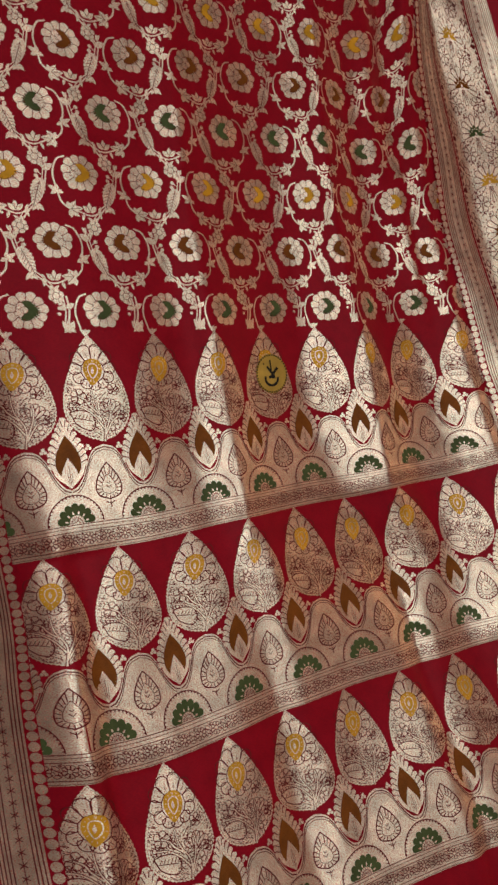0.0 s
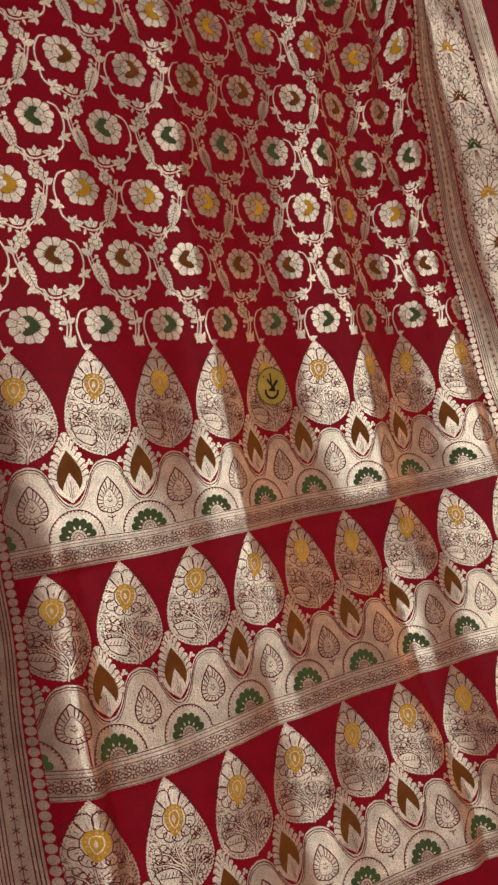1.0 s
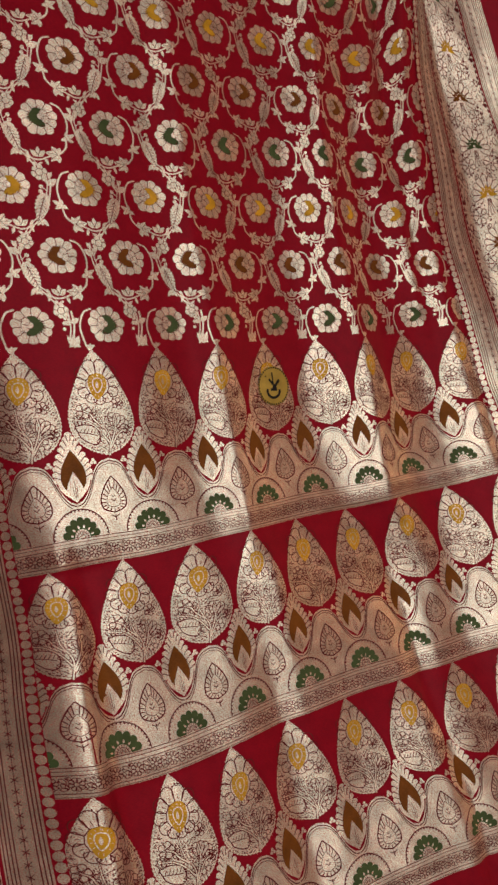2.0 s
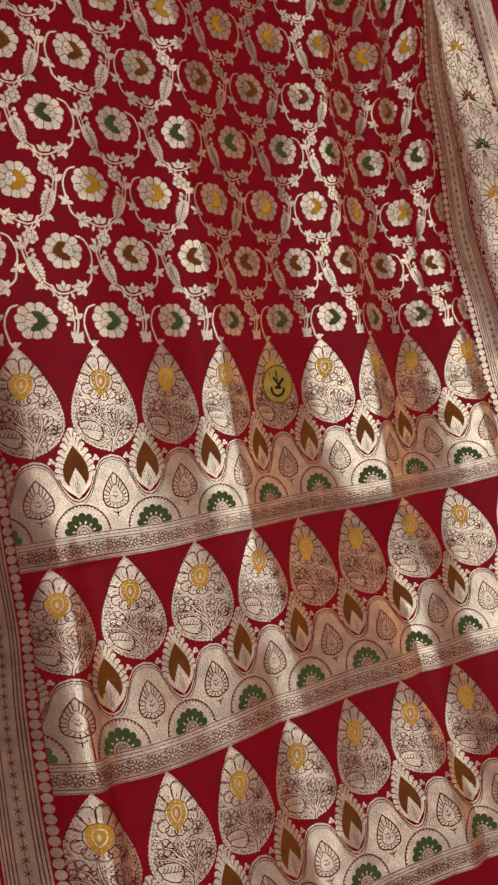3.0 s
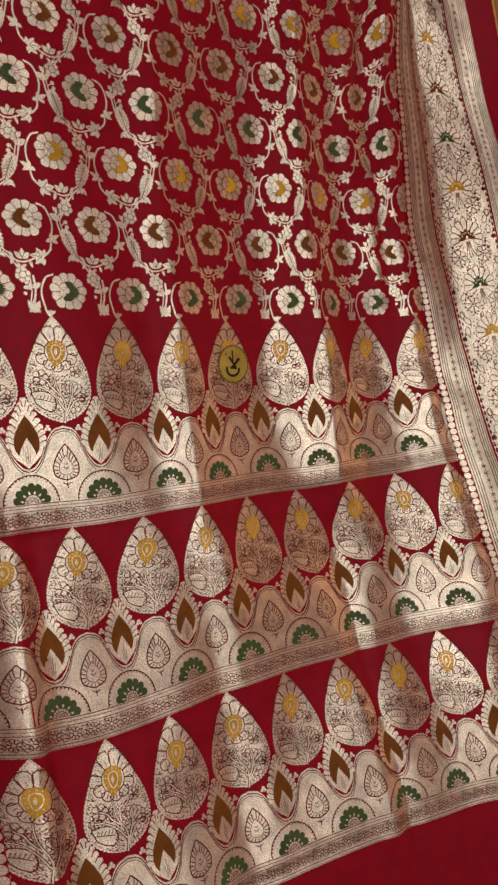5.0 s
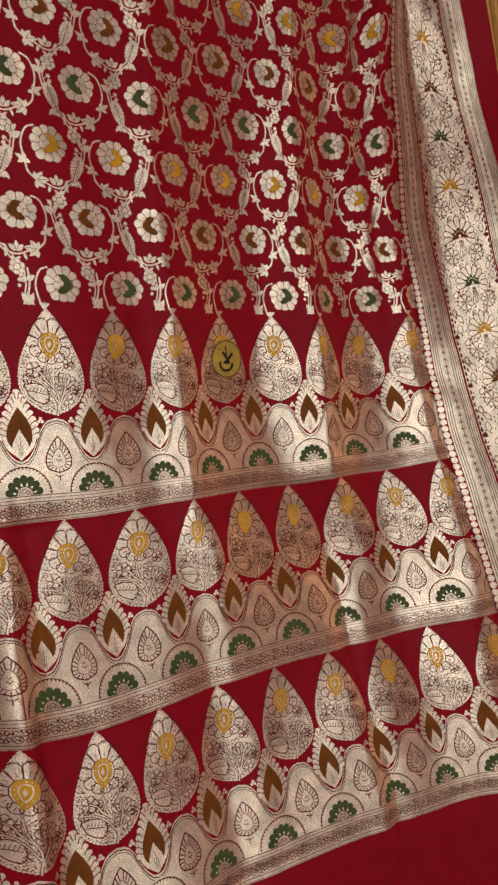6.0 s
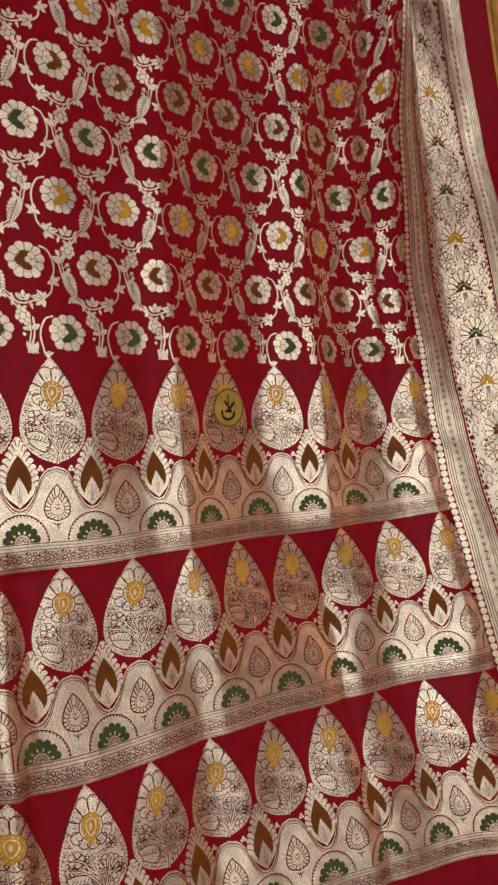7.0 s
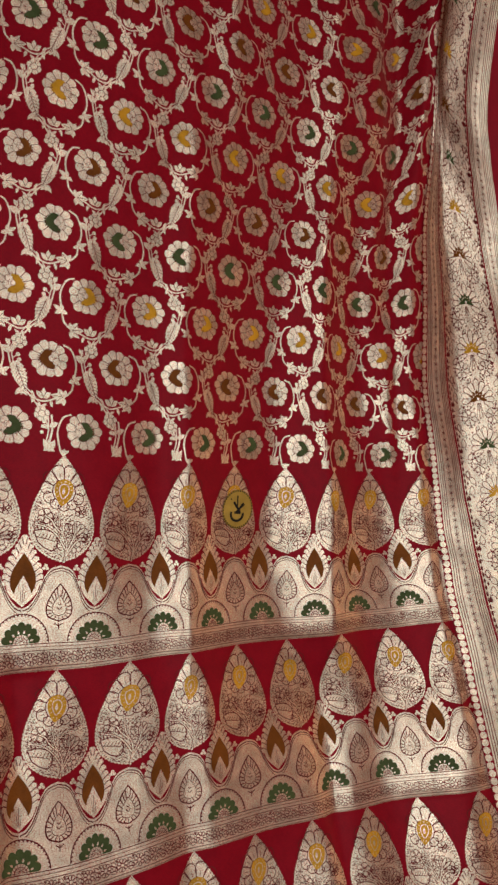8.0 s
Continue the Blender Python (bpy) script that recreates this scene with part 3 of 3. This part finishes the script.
def tear_lines():
    out = []
    cx, cy = 0.0, -0.0435
    for k in range(11):                                   # broad petals round the yellow eye, out to the rim
        a = TAU * k / 11 + 0.143
        reach = .0275 + .0045 * max(math.sin(a), 0) - .004 * max(-math.sin(a), 0)
        out += stroke(closed(petal(cx, cy, a, reach, 0.0148, 5, start=0.0135)), 0.0011)
        out += stroke([(cx + .0165 * math.cos(a), cy + .0165 * math.sin(a)), (cx + .021 * math.cos(a), cy + .021 * math.sin(a))], .0007)
    # Stems that rise from the foot.
    for path in STEMS:
        out += stroke(bez(*path, n=8), 0.0034, .7)
    # Broad leaf low on one side.
    leaf = bez((-.0335, -.091), (-.022, -.0895), (-.010, -.094), (-.006, -.104), (-.010, -.113), (-.020, -.111), (-.029, -.104), n=5)
    out += stroke(closed(leaf), 0.0013) + stroke(bez((-.031, -.098), (-.02, -.1), (-.009, -.103), n=5), 0.0009)
    for k in range(6):
        out += stroke([(-.029 + .004 * k, -.0985 - .0006 * k), (-.026 + .004 * k, -.0940 - .0004 * k)], 0.0008)
    # A palmette on one side, buds on the other, round lobes along the foot.
    for k in range(6):
        a = 1.95 - .36 * k
        out += stroke(closed(petal(.0115, -.0985, a, .0215 if 0 < k < 5 else .0185, .0098, 4, start=.006)), 0.0009)
        out.append(disc(.0115 + .015 * math.cos(a), -.0985 + .015 * math.sin(a), .0009, n=5))
    for cx2, cy2, n, rr in ((-.0215, -.0735, 5, .0092), (.0165, -.1085, 4, .0075), (-.012, -.080, 4, .0055), (.0205, -.0665, 5, .0072), (-.0275, -.0835, 4, .0060), (.0285, -.0990, 4, .0062)):
        for k in range(n):
            a = TAU * k / n + cx2 * 60
            out += stroke(closed(petal(cx2, cy2, a, rr, rr * 0.86, 4, start=.0012)), 0.0009)
    # Fine hatching of the ground between them.
    hatch = random.Random(11)
    keep = [(.0195, -.083, .0115), (.0165, -.1085, .007), (-.0215, -.0735, .0085), (0, cy, .0285), (-.018, -.102, .0115), (-.026, -.0985, .007)]
    for row_ in range(44):
        y0 = -.014 - .0025 * row_
        half = np.interp(-y0, [q[1] for q in TEAR], [q[0] for q in TEAR]) - .002
        for col_ in range(-15, 16):
            x, y = col_ * .0025 + hatch.uniform(-.0012, .0012), y0 + hatch.uniform(-.0012, .0012)
            if abs(x) > half or any(math.hypot(x - a, y - b) < c for a, b, c in keep):
                continue
            a = (.7 if x > 0 else 2.4) + .5 * math.sin(90 * y) + hatch.uniform(-.5, .5)
            out += stroke([(x, y), (x + .0022 * math.cos(a), y + .0023 * math.sin(a))], 0.0009)
    # Broken rim inside the edge.
    rim = tear_outline(-.0022, 0)
    for k in range(0, len(rim) - 1, 2):
        out += stroke([rim[k], rim[k + 1]], .0006)
    return out


HEART = bez((0, -.0165), (.0062, -.026), (.0114, -.036), (.0138, -.046), (.0130, -.055), (.0095, -.0620), n=4)


def leaf_pod():
    """Pale pointed pod with a fringe of small petals, at its middle column."""
    side = bez((0, 0), (.0080, -.013), (.0160, -.030), (.0188, -.045), (.0152, -.062), (.0, -.0770), n=5)
    pts = side + [(-x, y) for x, y in reversed(side[1:-1])]
    body = [[(x * .98, y) for x, y in pts]]
    fringe = []
    for k in range(0, 17):                                # a fringe of round-ended petals
        x, y = side[k]
        a = 1.42 - 0.95 * k / 16
        for sg in (1, -1):
            ang = a if sg > 0 else math.pi - a
            if k % 2 == 0:
                body.append(petal(sg * x * .82, y - .0035, ang, .0074, .0068, 4))
            else:
                fringe += stroke([(sg * x * .70, y - .0045), (sg * x * .72 + .0080 * math.cos(ang), y - .0045 + .0080 * math.sin(ang))], .0010)
    spade = HEART + [(.0030, -.055), (0, -.045), (-.0030, -.055)] + \
        list(reversed([(-x, y) for x, y in HEART][1:]))
    flame = bez((0, -.0420), (.0048, -.051), (.0086, -.060), (.0058, -.069), (0, -.0735), n=4)
    flame = flame + [(-x, y) for x, y in reversed(flame[1:-1])]
    fl_lines = stroke([(0, -.052), (0, -.072)], .0006) + stroke([(.0025, -.059), (.0015, -.071)], .0005) + stroke([(-.0025, -.059), (-.0015, -.071)], .0005)
    return body, fringe, spade, flame, fl_lines


def wave(x):
    """Edge of the arched panel: round crowns, and deep hollows in which the pods sit."""
    return float(np.interp(p / 2 - abs(x), (0, .006, .0105, .0145, .0178, .0205, .0235, .0280, .033, .0428),
                           (-.1785, -.1765, -.1715, -.1655, -.1580, -.1510, -.1435, -.1365, -.1325, -.1300)))


TEAR_T = flat([tear_outline(n=20), drop(0, -.001, math.pi / 2, .008, .005, 6), drop(.0005, .0025, .5, .006, .0036, 5), drop(-.0005, .0025, math.pi - .5, .006, .0036, 5)])
TEAR_L = flat(tear_lines())
TEAR_S = flat([q for path in STEMS for q in stroke(bez(*path, n=8), .0017, .7)])
EYE = bez((.001, .0145), (.0088, .0112), (.0112, .002), (.0075, -.0085), (-.0030, -.0175), (-.0092, -.0080), (-.0112, .002), (-.0080, .0110), (.001, .0145), n=5)
EYE_T = flat([[(x, y - .0435) for x, y in EYE[:-1]]])
EYE_L = flat(stroke([(x * .52, -.0430 + y * .55) for x, y in EYE], .0012) + [drop(-.0012, -.0475, 1.45, .0085, .0036, 6)]
             + [q for x, y in EYE[1::3] for q in stroke([(x * .70, -.0432 + y * .72), (x * .86, -.0434 + y * .86)], .0007)])
BODY, FRINGE, SPADE, FLAME, FLAME_L = [flat(q if isinstance(q[0], list) else [q]) for q in leaf_pod()]
wx = [(-p / 2 + p * k / 40) for k in range(41)]
PANEL = flat([[(x, wave(x)) for x in wx] + [(p / 2, -.2172), (-p / 2, -.2172)]])
ARCH = flat(stroke([(x * .985, wave(x) - .0028) for x in wx], .0013) + stroke([(x * .96, wave(x) - .0058) for x in wx if abs(x) < .0405], .0008))


def medallion_lines():
    out, cx, cy = [], 0.0, -.1735
    edge = bez((0, .0225), (.0085, .012), (.0150, -.002), (.0130, -.0145), (0, -.0200), n=5)
    edge = edge + [(-x, y) for x, y in reversed(edge[:-1])]
    out += stroke([(x, cy + y) for x, y in edge], .0015)
    out += stroke([(x * .55, cy - .003 + y * .55) for x, y in edge], .0008)
    for k in range(2, len(edge) - 2, 2):
        x, y = edge[k]
        out += stroke([(x, cy + y), (x * .62, cy - .003 + y * .62)], .0011)
    out += stroke([(-.003, cy - .004), (0, cy - .007), (.003, cy - .004)], .0011) + stroke([(-.002, cy), (0, cy - .002), (.002, cy)], .001)
    out += stroke([(-.005, cy - .0225), (0, cy - .0255), (.005, cy - .0225)], .0012) + stroke([(0, cy - .0225), (0, cy - .0295)], .0012)
    return out


def fan():
    base = -.2172
    dots = ring(0, base, .0312, .0325, .0012, 24, 0, math.pi)
    for k in range(23):
        a = math.pi * (k + .5) / 23
        dots.append([(.0312 * math.cos(a + d) * s, base + .0325 * math.sin(a + d) * s) for d, s in ((-.05, 1.0), (.05, 1.0), (0, .91))])
    lobes = []
    for k in range(85):
        a = math.pi * k / 84
        rr = .0182 + .0034 * abs(math.sin(a * 7)) ** .6
        lobes.append((rr * math.cos(a), base + rr * 1.1 * math.sin(a)))
    sun = [(.0088 * math.cos(math.pi * k / 12), base + .0098 * math.sin(math.pi * k / 12)) for k in range(13)]
    seeds = []
    for k in range(6):
        a = math.pi * (k + .5) / 6
        seeds.append(drop(.0098 * math.cos(a), base + .0108 * math.sin(a), a, .0042, .0022, 5))
    rays = ring(0, base, .0062, .0068, .0007, 10, 0, math.pi)
    for k in range(9):
        a = math.pi * (k + .5) / 9
        rays += stroke([(.0066 * math.cos(a), base + .0072 * math.sin(a)), (.0085 * math.cos(a), base + .0095 * math.sin(a))], .0006)
        rays += stroke([(.0015 * math.cos(a), base + .0015 * math.sin(a) + .001), (.0058 * math.cos(a), base + .0063 * math.sin(a))], .0005)
    return dots, lobes, sun, seeds, rays


MEDAL = flat(medallion_lines())
fd, fl_, fs, fseed, fr = fan()
FAN_DOTS, FAN_LOBES, FAN_SUN, FAN_SEEDS, FAN_RAYS = flat(fd), flat([fl_]), flat([fs]), flat(fseed), flat(fr)
TREFOIL = flat([disc(.0185 + a, -.1325 + b, .0020, n=7) for a, b in ((0, .0020), (-.0020, -.0012), (.0020, -.0012))]
               + [disc(-.0185 + a, -.1325 + b, .0020, n=7) for a, b in ((0, .0020), (-.0020, -.0012), (.0020, -.0012))])
h = p / 2
rail = lambda y0, y1: [(-h, y0), (h, y0), (h, y1), (-h, y1)]  # noqa: E731
BAND_PLAIN = flat([rail(-.2268, -.2172), rail(-.2493, -.2430)], .002)
BAND_GROUND = flat([rail(-.2430, -.2268)], .002)
scroll = []
for k in range(4):
    x = -h + p * (k + .5) / 4
    for j in range(8):
        scroll += stroke(closed(petal(x, -.2349, TAU * j / 8 + .2, .0070, .0046, 3, start=.0022)), .0008)
    for a, c, d, l, w in ((.0070, -.2290, -.6, .0085, .0042), (.0126, -.2282, -.3, .0065, .0036), (.0078, -.2345, -.5, .0085, .0042), (.0070, -.2402, .15, .0080, .0040),
                          (.0128, -.2345, -1.3, .0060, .0032)):
        scroll += stroke(closed(drop(x + a, c, d, l, w, 3)), .0008)
    scroll += [disc(x + a, b, .0011, n=5) for a, b in ((.0068, -.2318), (.0066, -.2380), (-.0068, -.2290))]
BAND_SCROLL = flat(scroll)
BAND_LINES = flat(stroke([(-h, -.2182), (h, -.2182)], .0009) + stroke([(-h, -.2217), (h, -.2217)], .0006) + stroke([(-h, -.2258), (h, -.2258)], .0008)
                  + stroke([(-h, -.2442), (h, -.2442)], .0009) + stroke([(-h, -.2478), (h, -.2478)], .0006))

for tip in TIP:
    low = longer if tip == TIP[2] else (lambda t, base=0.0: t)
    for col in range(-1, 10):
        u, mid = p * col, p * (col + .5)
        if 0 <= col <= 8:
            tear = lay("tear_motif", TEAR_T, u, tip, ZARI, GOLD_OFF, sari, "pale gold leaf-shaped woven motif with a yellow eye")
            lay("motif_tracery", TEAR_L, u, tip, LINE, TOP_OFF, tear, "fine dark red tracery")
            lay("gold_stem", TEAR_S, u, tip, ZARI, LINE_OFF, tear)
            lay("yellow_eye", EYE_T, u, tip, YELLOW, TOP_OFF + .0001, tear, "yellow drop-shaped eye")
            lay("eye_ring", EYE_L, u, tip, ZARI, LINE_OFF, tear)
        panel = lay("arch_panel", low(PANEL), u, tip, ZARI, GOLD_OFF, sari, "plain pale gold arched panel")
        lay("arch_line", low(ARCH), u, tip, LINE, TOP_OFF, panel)
        lay("medallion", low(MEDAL), u, tip, LINE, TOP_OFF, panel, "dark red outlined drop medallion")
        lay("trefoil", low(TREFOIL), u, tip, ZARI, GOLD_OFF, sari)
        band = lay("hem_band", low(BAND_GROUND), u, tip, ZARI, GOLD_OFF, sari, "narrow gold band with dark red scrollwork")
        lay("hem_stripe", low(BAND_PLAIN), u, tip, ZARI, GOLD_OFF, band)
        lay("scrollwork", low(BAND_SCROLL), u, tip, LINE, TOP_OFF, band)
        lay("hem_line", low(BAND_LINES), u, tip, LINE, LINE_OFF, band)
        if mid > 0.74:
            continue
        pod = lay("leaf_pod", low(BODY, -.1), mid, tip - .100, ZARI, TOP_OFF, sari, "pale gold pointed pod with a brown heart")
        lay("pod_fringe", low(FRINGE, -.1), mid, tip - .100, LINE, LINE_OFF, pod)
        lay("brown_heart", low(SPADE, -.1), mid, tip - .100, BROWN, LINE_OFF, pod, "brown spade-shaped heart")
        flame = lay("pale_flame", low(FLAME, -.1), mid, tip - .100, ZARI, LINE_OFF + .0001, pod)
        lay("flame_vein", low(FLAME_L, -.1), mid, tip - .100, LINE, LINE_OFF + .0004, flame)
        fan_ob = lay("fan_motif", low(FAN_LOBES), mid, tip, GREEN, TOP_OFF, sari, "green scalloped half-round fan with a gold sun")
        lay("dotted_arc", low(FAN_DOTS), mid, tip, LINE, TOP_OFF, fan_ob)
        lay("seed_sprinkle", low(FAN_SEEDS), mid, tip, ZARI, LINE_OFF, fan_ob)
        sun_ob = lay("gold_sun", low(FAN_SUN), mid, tip, ZARI, LINE_OFF, fan_ob)
        lay("sun_ray", low(FAN_RAYS), mid, tip, LINE, LINE_OFF + .0003, sun_ob)

# ---- the long side borders ----
E0, E1, E2 = 0.0018, 0.0022, 0.0026
LONG0, LONG1 = 0.30, 2.30


def long_strip(x0, x1, y0=LONG0, y1=LONG1, step=.1):
    n = max(1, round((y1 - y0) / step))
    m = max(1, round((x1 - x0) / .005))
    out = []
    for k in range(n):
        a, b = y0 + (y1 - y0) * k / n, y0 + (y1 - y0) * (k + 1) / n
        for j in range(m):
            c, d = x0 + (x1 - x0) * j / m, x0 + (x1 - x0) * (j + 1) / m
            for s in range(5):
                e, f_ = a + (b - a) * s / 5, a + (b - a) * (s + 1) / 5
                out += [[(c, e), (d, e), (d, f_)], [(c, e), (d, f_), (c, f_)]]
    return out


def asterisks(x, step, size):
    out = []
    for k in range(int((LONG1 - LONG0) / step)):
        y = LONG0 + step * k
        for j in range(3):
            a = math.pi * j / 3 + math.pi / 2
            out += stroke([(x - size * math.cos(a), y - size * math.sin(a)), (x + size * math.cos(a), y + size * math.sin(a))], .0010)
        out.append(disc(x, y + step / 2, .0009, n=5))
    return out


def fan_flower():
    """Dark outlines of one repeat of the border's flower on gold, its coloured heart and gold core."""
    out, eye, core = [], [], []
    for k in range(11):
        a = math.pi * (-.16 + 1.32 * k / 10)
        out += stroke(closed(petal(0, 0, a, .0345 - .004 * abs(math.cos(a)), .0100, 4, start=.012)), .0011)
    for k in range(13):
        a = math.pi * (-.2 + 1.4 * k / 12)
        out.append(disc((.0365 - .003 * abs(math.cos(a))) * math.cos(a), (.0365 - .003 * abs(math.cos(a))) * math.sin(a), .0014, n=6))
    for dx in (-.007, -.0024, .0024, .007):
        out += stroke(bez((dx * .35, -.007), (dx * .6, -.02), (dx * 1.3, -.034), n=5), .0013, .6)
    for s in (-1, 1):
        cx, cy = s * .0225, -.0315
        for k in range(7):
            a = TAU * k / 7 + .3 * s
            out += stroke(closed(petal(cx, cy, a, .0140, .0094, 4, start=.0040)), .0010)
        out.append(disc(cx, cy, .0022, n=7))
        for k in range(9):
            a = math.pi * (.2 + s * .0) + TAU * k / 14 + (math.pi if s > 0 else 0.9)
            out.append(disc(cx + .0145 * math.cos(a), cy + .0145 * math.sin(a), 0.0018, n=6))
        for lx, ly, la, ll, lw in ((s * .043, .0, 1.57, .017, .009), (s * .040, -.022, 1.57 + s * .7, .015, .008), (s * .036, .019, 1.57 - s * .5, .017, .009),
                                   (s * .009, -.047, -1.57 + s * .6, .012, .006), (s * .046, -.040, -1.57, .014, .008), (s * .047, .030, 1.57, .013, .007)):
            out += stroke(closed(drop(lx, ly, la, ll, lw, 6)), .0011)
        out += [drop(s * .050, -.010, 1.57, .011, .0055, 5), drop(s * .031, -.015, 1.2, .007, .0035, 4), drop(s * .049, .018, 1.57, .007, .0035, 4)]
    lace = random.Random(8)
    for _ in range(64):                                   # lace of small dark gaps
        x, y = lace.uniform(-.051, .051), lace.uniform(-.048, .036)
        if math.hypot(x, y) < .036 and y > -.012 or math.hypot(abs(x) - .0225, y + .0315) < .0125:
            continue
        out.append(drop(x, y, lace.uniform(0, TAU), lace.uniform(.0028, .0052), .0022, 4))
    for k in range(7):
        a = math.pi * (-.05 + 1.1 * k / 6)
        eye.append(drop(.001 * math.cos(a), .001 * math.sin(a), a, .0160, .0062, 5))
    eye.append(disc(0, 0, .0036, n=10))
    core += [drop(0, .0030, -math.pi / 2, .0065, .0036, 6)] + [disc(.0085 * math.cos(a), .0085 * math.sin(a), .0011, n=6) for a in (.5, 1.05, 1.57, 2.09, 2.64)]
    narrow = lambda qs: [[(1.12 * x, y) for x, y in q] for q in qs]  # noqa: E731
    return flat(narrow(out)), flat(narrow(eye)), flat(narrow(core))


BORDER_GROUND = flat(long_strip(0, .280, 0.01, 2.42), most=.02)
STRIPE_IN, STRIPE_OUT = flat(long_strip(.0130, .0600), most=.02), flat(long_strip(.1930, .2435), most=.02)
FLORAL = flat(long_strip(.0640, .1890), most=.02)


def rules(xs, w):
    out = []
    for x in xs:
        n = 110
        out += stroke([(x, LONG0 + (LONG1 - LONG0) * k / n) for k in range(n + 1)], w)
    return out


RULES_IN = flat(rules((.0160, .0200, .0240, .0455, .0495, .0535, .0575), .0013), most=.02)
STARS_IN = flat(asterisks(.0348, .0118, .0046), most=.02)
RULES_OUT = flat(rules((.1955, .1995, .2035, .2260, .2300, .2340, .2380, .2415), .0013), most=.02)
STARS_OUT = flat(asterisks(.2148, .0118, .0046), most=.02)
BEAD = flat([disc(.0060, 0, .0056, .0051, 10)])
FAN_G, FAN_E, FAN_C = fan_flower()
EDGE = flat([drop(.0665, LONG0 + .0105 * k, math.pi / 2, .0098, .0042, 4) for k in range(190)] + [drop(.1865, LONG0 + .0105 * k, math.pi / 2, .0098, .0042, 4) for k in range(190)], most=.02)
SCHEME = ((YELLOW, "yellow fan heart"), (BROWN, "brown fan heart"), (GREEN, "green fan heart"))
for u, mirror, text in ((.7053, False, "wide gold floral side border"), (-.030, True, "gold floral side border in shadow")):
    s = -1 if mirror else 1
    border = lay("side_border", BORDER_GROUND, u, 0, SILK, E0, sari, text, mirror=mirror)
    for nm, tm, mt, off in (("inner_stripe", STRIPE_IN, ZARI, E1), ("outer_stripe", STRIPE_OUT, ZARI, E1), ("stripe_line", RULES_IN, LINE, E2),
                            ("stripe_line", RULES_OUT, LINE, E2), ("star_tracery", STARS_IN, LINE, E2), ("star_tracery", STARS_OUT, LINE, E2), ("floral_panel", FLORAL, ZARI, E1), ("scalloped_edge", EDGE, LINE, E2)):
        lay(nm, tm, u, 0, mt, off, border, mirror=mirror)
    for k in range(166):
        lay("bead", BEAD, u, .52 + .0107 * k, ZARI, E1, border, mirror=mirror)
    for k in range(22):
        v = 1.905 + .0838 * (4 - k)
        mt, tx = SCHEME[(k + 2) % 3]
        fa = lay("fan_flower", FAN_G, u + s * .1265, v, LINE, E2, border, mirror=mirror)
        lay("fan_heart", FAN_E, u + s * .1265, v, mt, E2 + .0003, fa, tx)
        lay("fan_core", FAN_C, u + s * .1265, v, ZARI, E2 + .0006, fa)

# ---- the round sticker on the cloth ----
sticker = tagged(new("round_sticker"), "small round yellow paper sticker with a black emblem", "sticker")
SU, SV = p * 4 + .0065, TIP[0] - .064
base = lay("paper_disc", flat([disc(0, 0, .0265, .0280, 32)]), SU, SV, STICKER, .0021, sticker)
lay("dotted_rim", flat([disc(.0252 * math.cos(TAU * k / 40), .0262 * math.sin(TAU * k / 40), .0014, n=6) for k in range(40)]), SU, SV, INK, .0024, base)
emblem = ring(-.001, -.0071, .0105, .0096, .0036, 16, 2.7, 6.4) + stroke([(-.0055, -.0046), (.0055, -.006)], .0036) + stroke([(0, .0195), (0, .0035)], .0022)
emblem += stroke([(-.0064, .0107), (.0043, -.0046)], .0034) + stroke([(.0110, .0074), (-.0018, -.0046)], .0040) + [disc(-.0117, .0150, .0013, n=7)]
lay("emblem", flat(emblem), SU, SV, INK, .0024, base)

# ---- the mustard cloth that hangs beside ----
mustard = tagged(new("mustard_sari"), "mustard and gold brocade cloth hanging beside the red sari", "sari")


def hang(name, x0, x1, mat, off, parent, label=""):
    n, m_ = max(2, round((x1 - x0) / .006)), 60
    xs, zs = np.linspace(x0, x1, n + 1), np.linspace(0.0, 2.44, m_ + 1)
    X, Z = np.meshgrid(xs, zs)
    Y = .092 + .008 * np.sin(38 * X + .8 * np.sin(3 * Z)) + .003 * np.sin(91 * X + Z) - off
    top = np.clip((Z - 2.3) / .14, 0, 1)
    Y = Y * (1 - top) + (RY1 - .004 - off) * top
    co = np.stack([X + .02 * (2.0 - Z), Y, Z], -1).reshape(-1, 3)
    ix = np.arange((n + 1) * (m_ + 1)).reshape(m_ + 1, n + 1)
    fc = np.stack([ix[:-1, :-1], ix[:-1, 1:], ix[1:, 1:], ix[1:, :-1]], -1).reshape(-1, 4)
    me_ = bpy.data.meshes.new(name)
    me_.from_pydata(co.tolist(), [], fc.tolist())
    flat_uv = np.stack([X, Z], -1).reshape(-1, 2)
    me_.uv_layers.new(name="UVMap").data.foreach_set("uv", flat_uv[fc.ravel()].ravel())
    me_.polygons.foreach_set("use_smooth", np.ones(len(fc), bool))
    me_.materials.append(mat)
    ob = new(name, me_)
    ob.parent = parent
    if label:
        tagged(ob, label)
    return ob


ground_cloth = hang("cloth", 1.02, 1.75, MUSTARD, 0, mustard)
m_thick = ground_cloth.modifiers.new("thickness", "SOLIDIFY")
m_thick.thickness = .0006
for k in range(26):
    x = 1.085 + .0255 * k
    for a, w in ((0, .0016), (.004, .0012), (.0075, .0016), (.0185, .0055)):
        hang("brocade_line", x + a, x + a + w, UMBER, .0006, mustard)
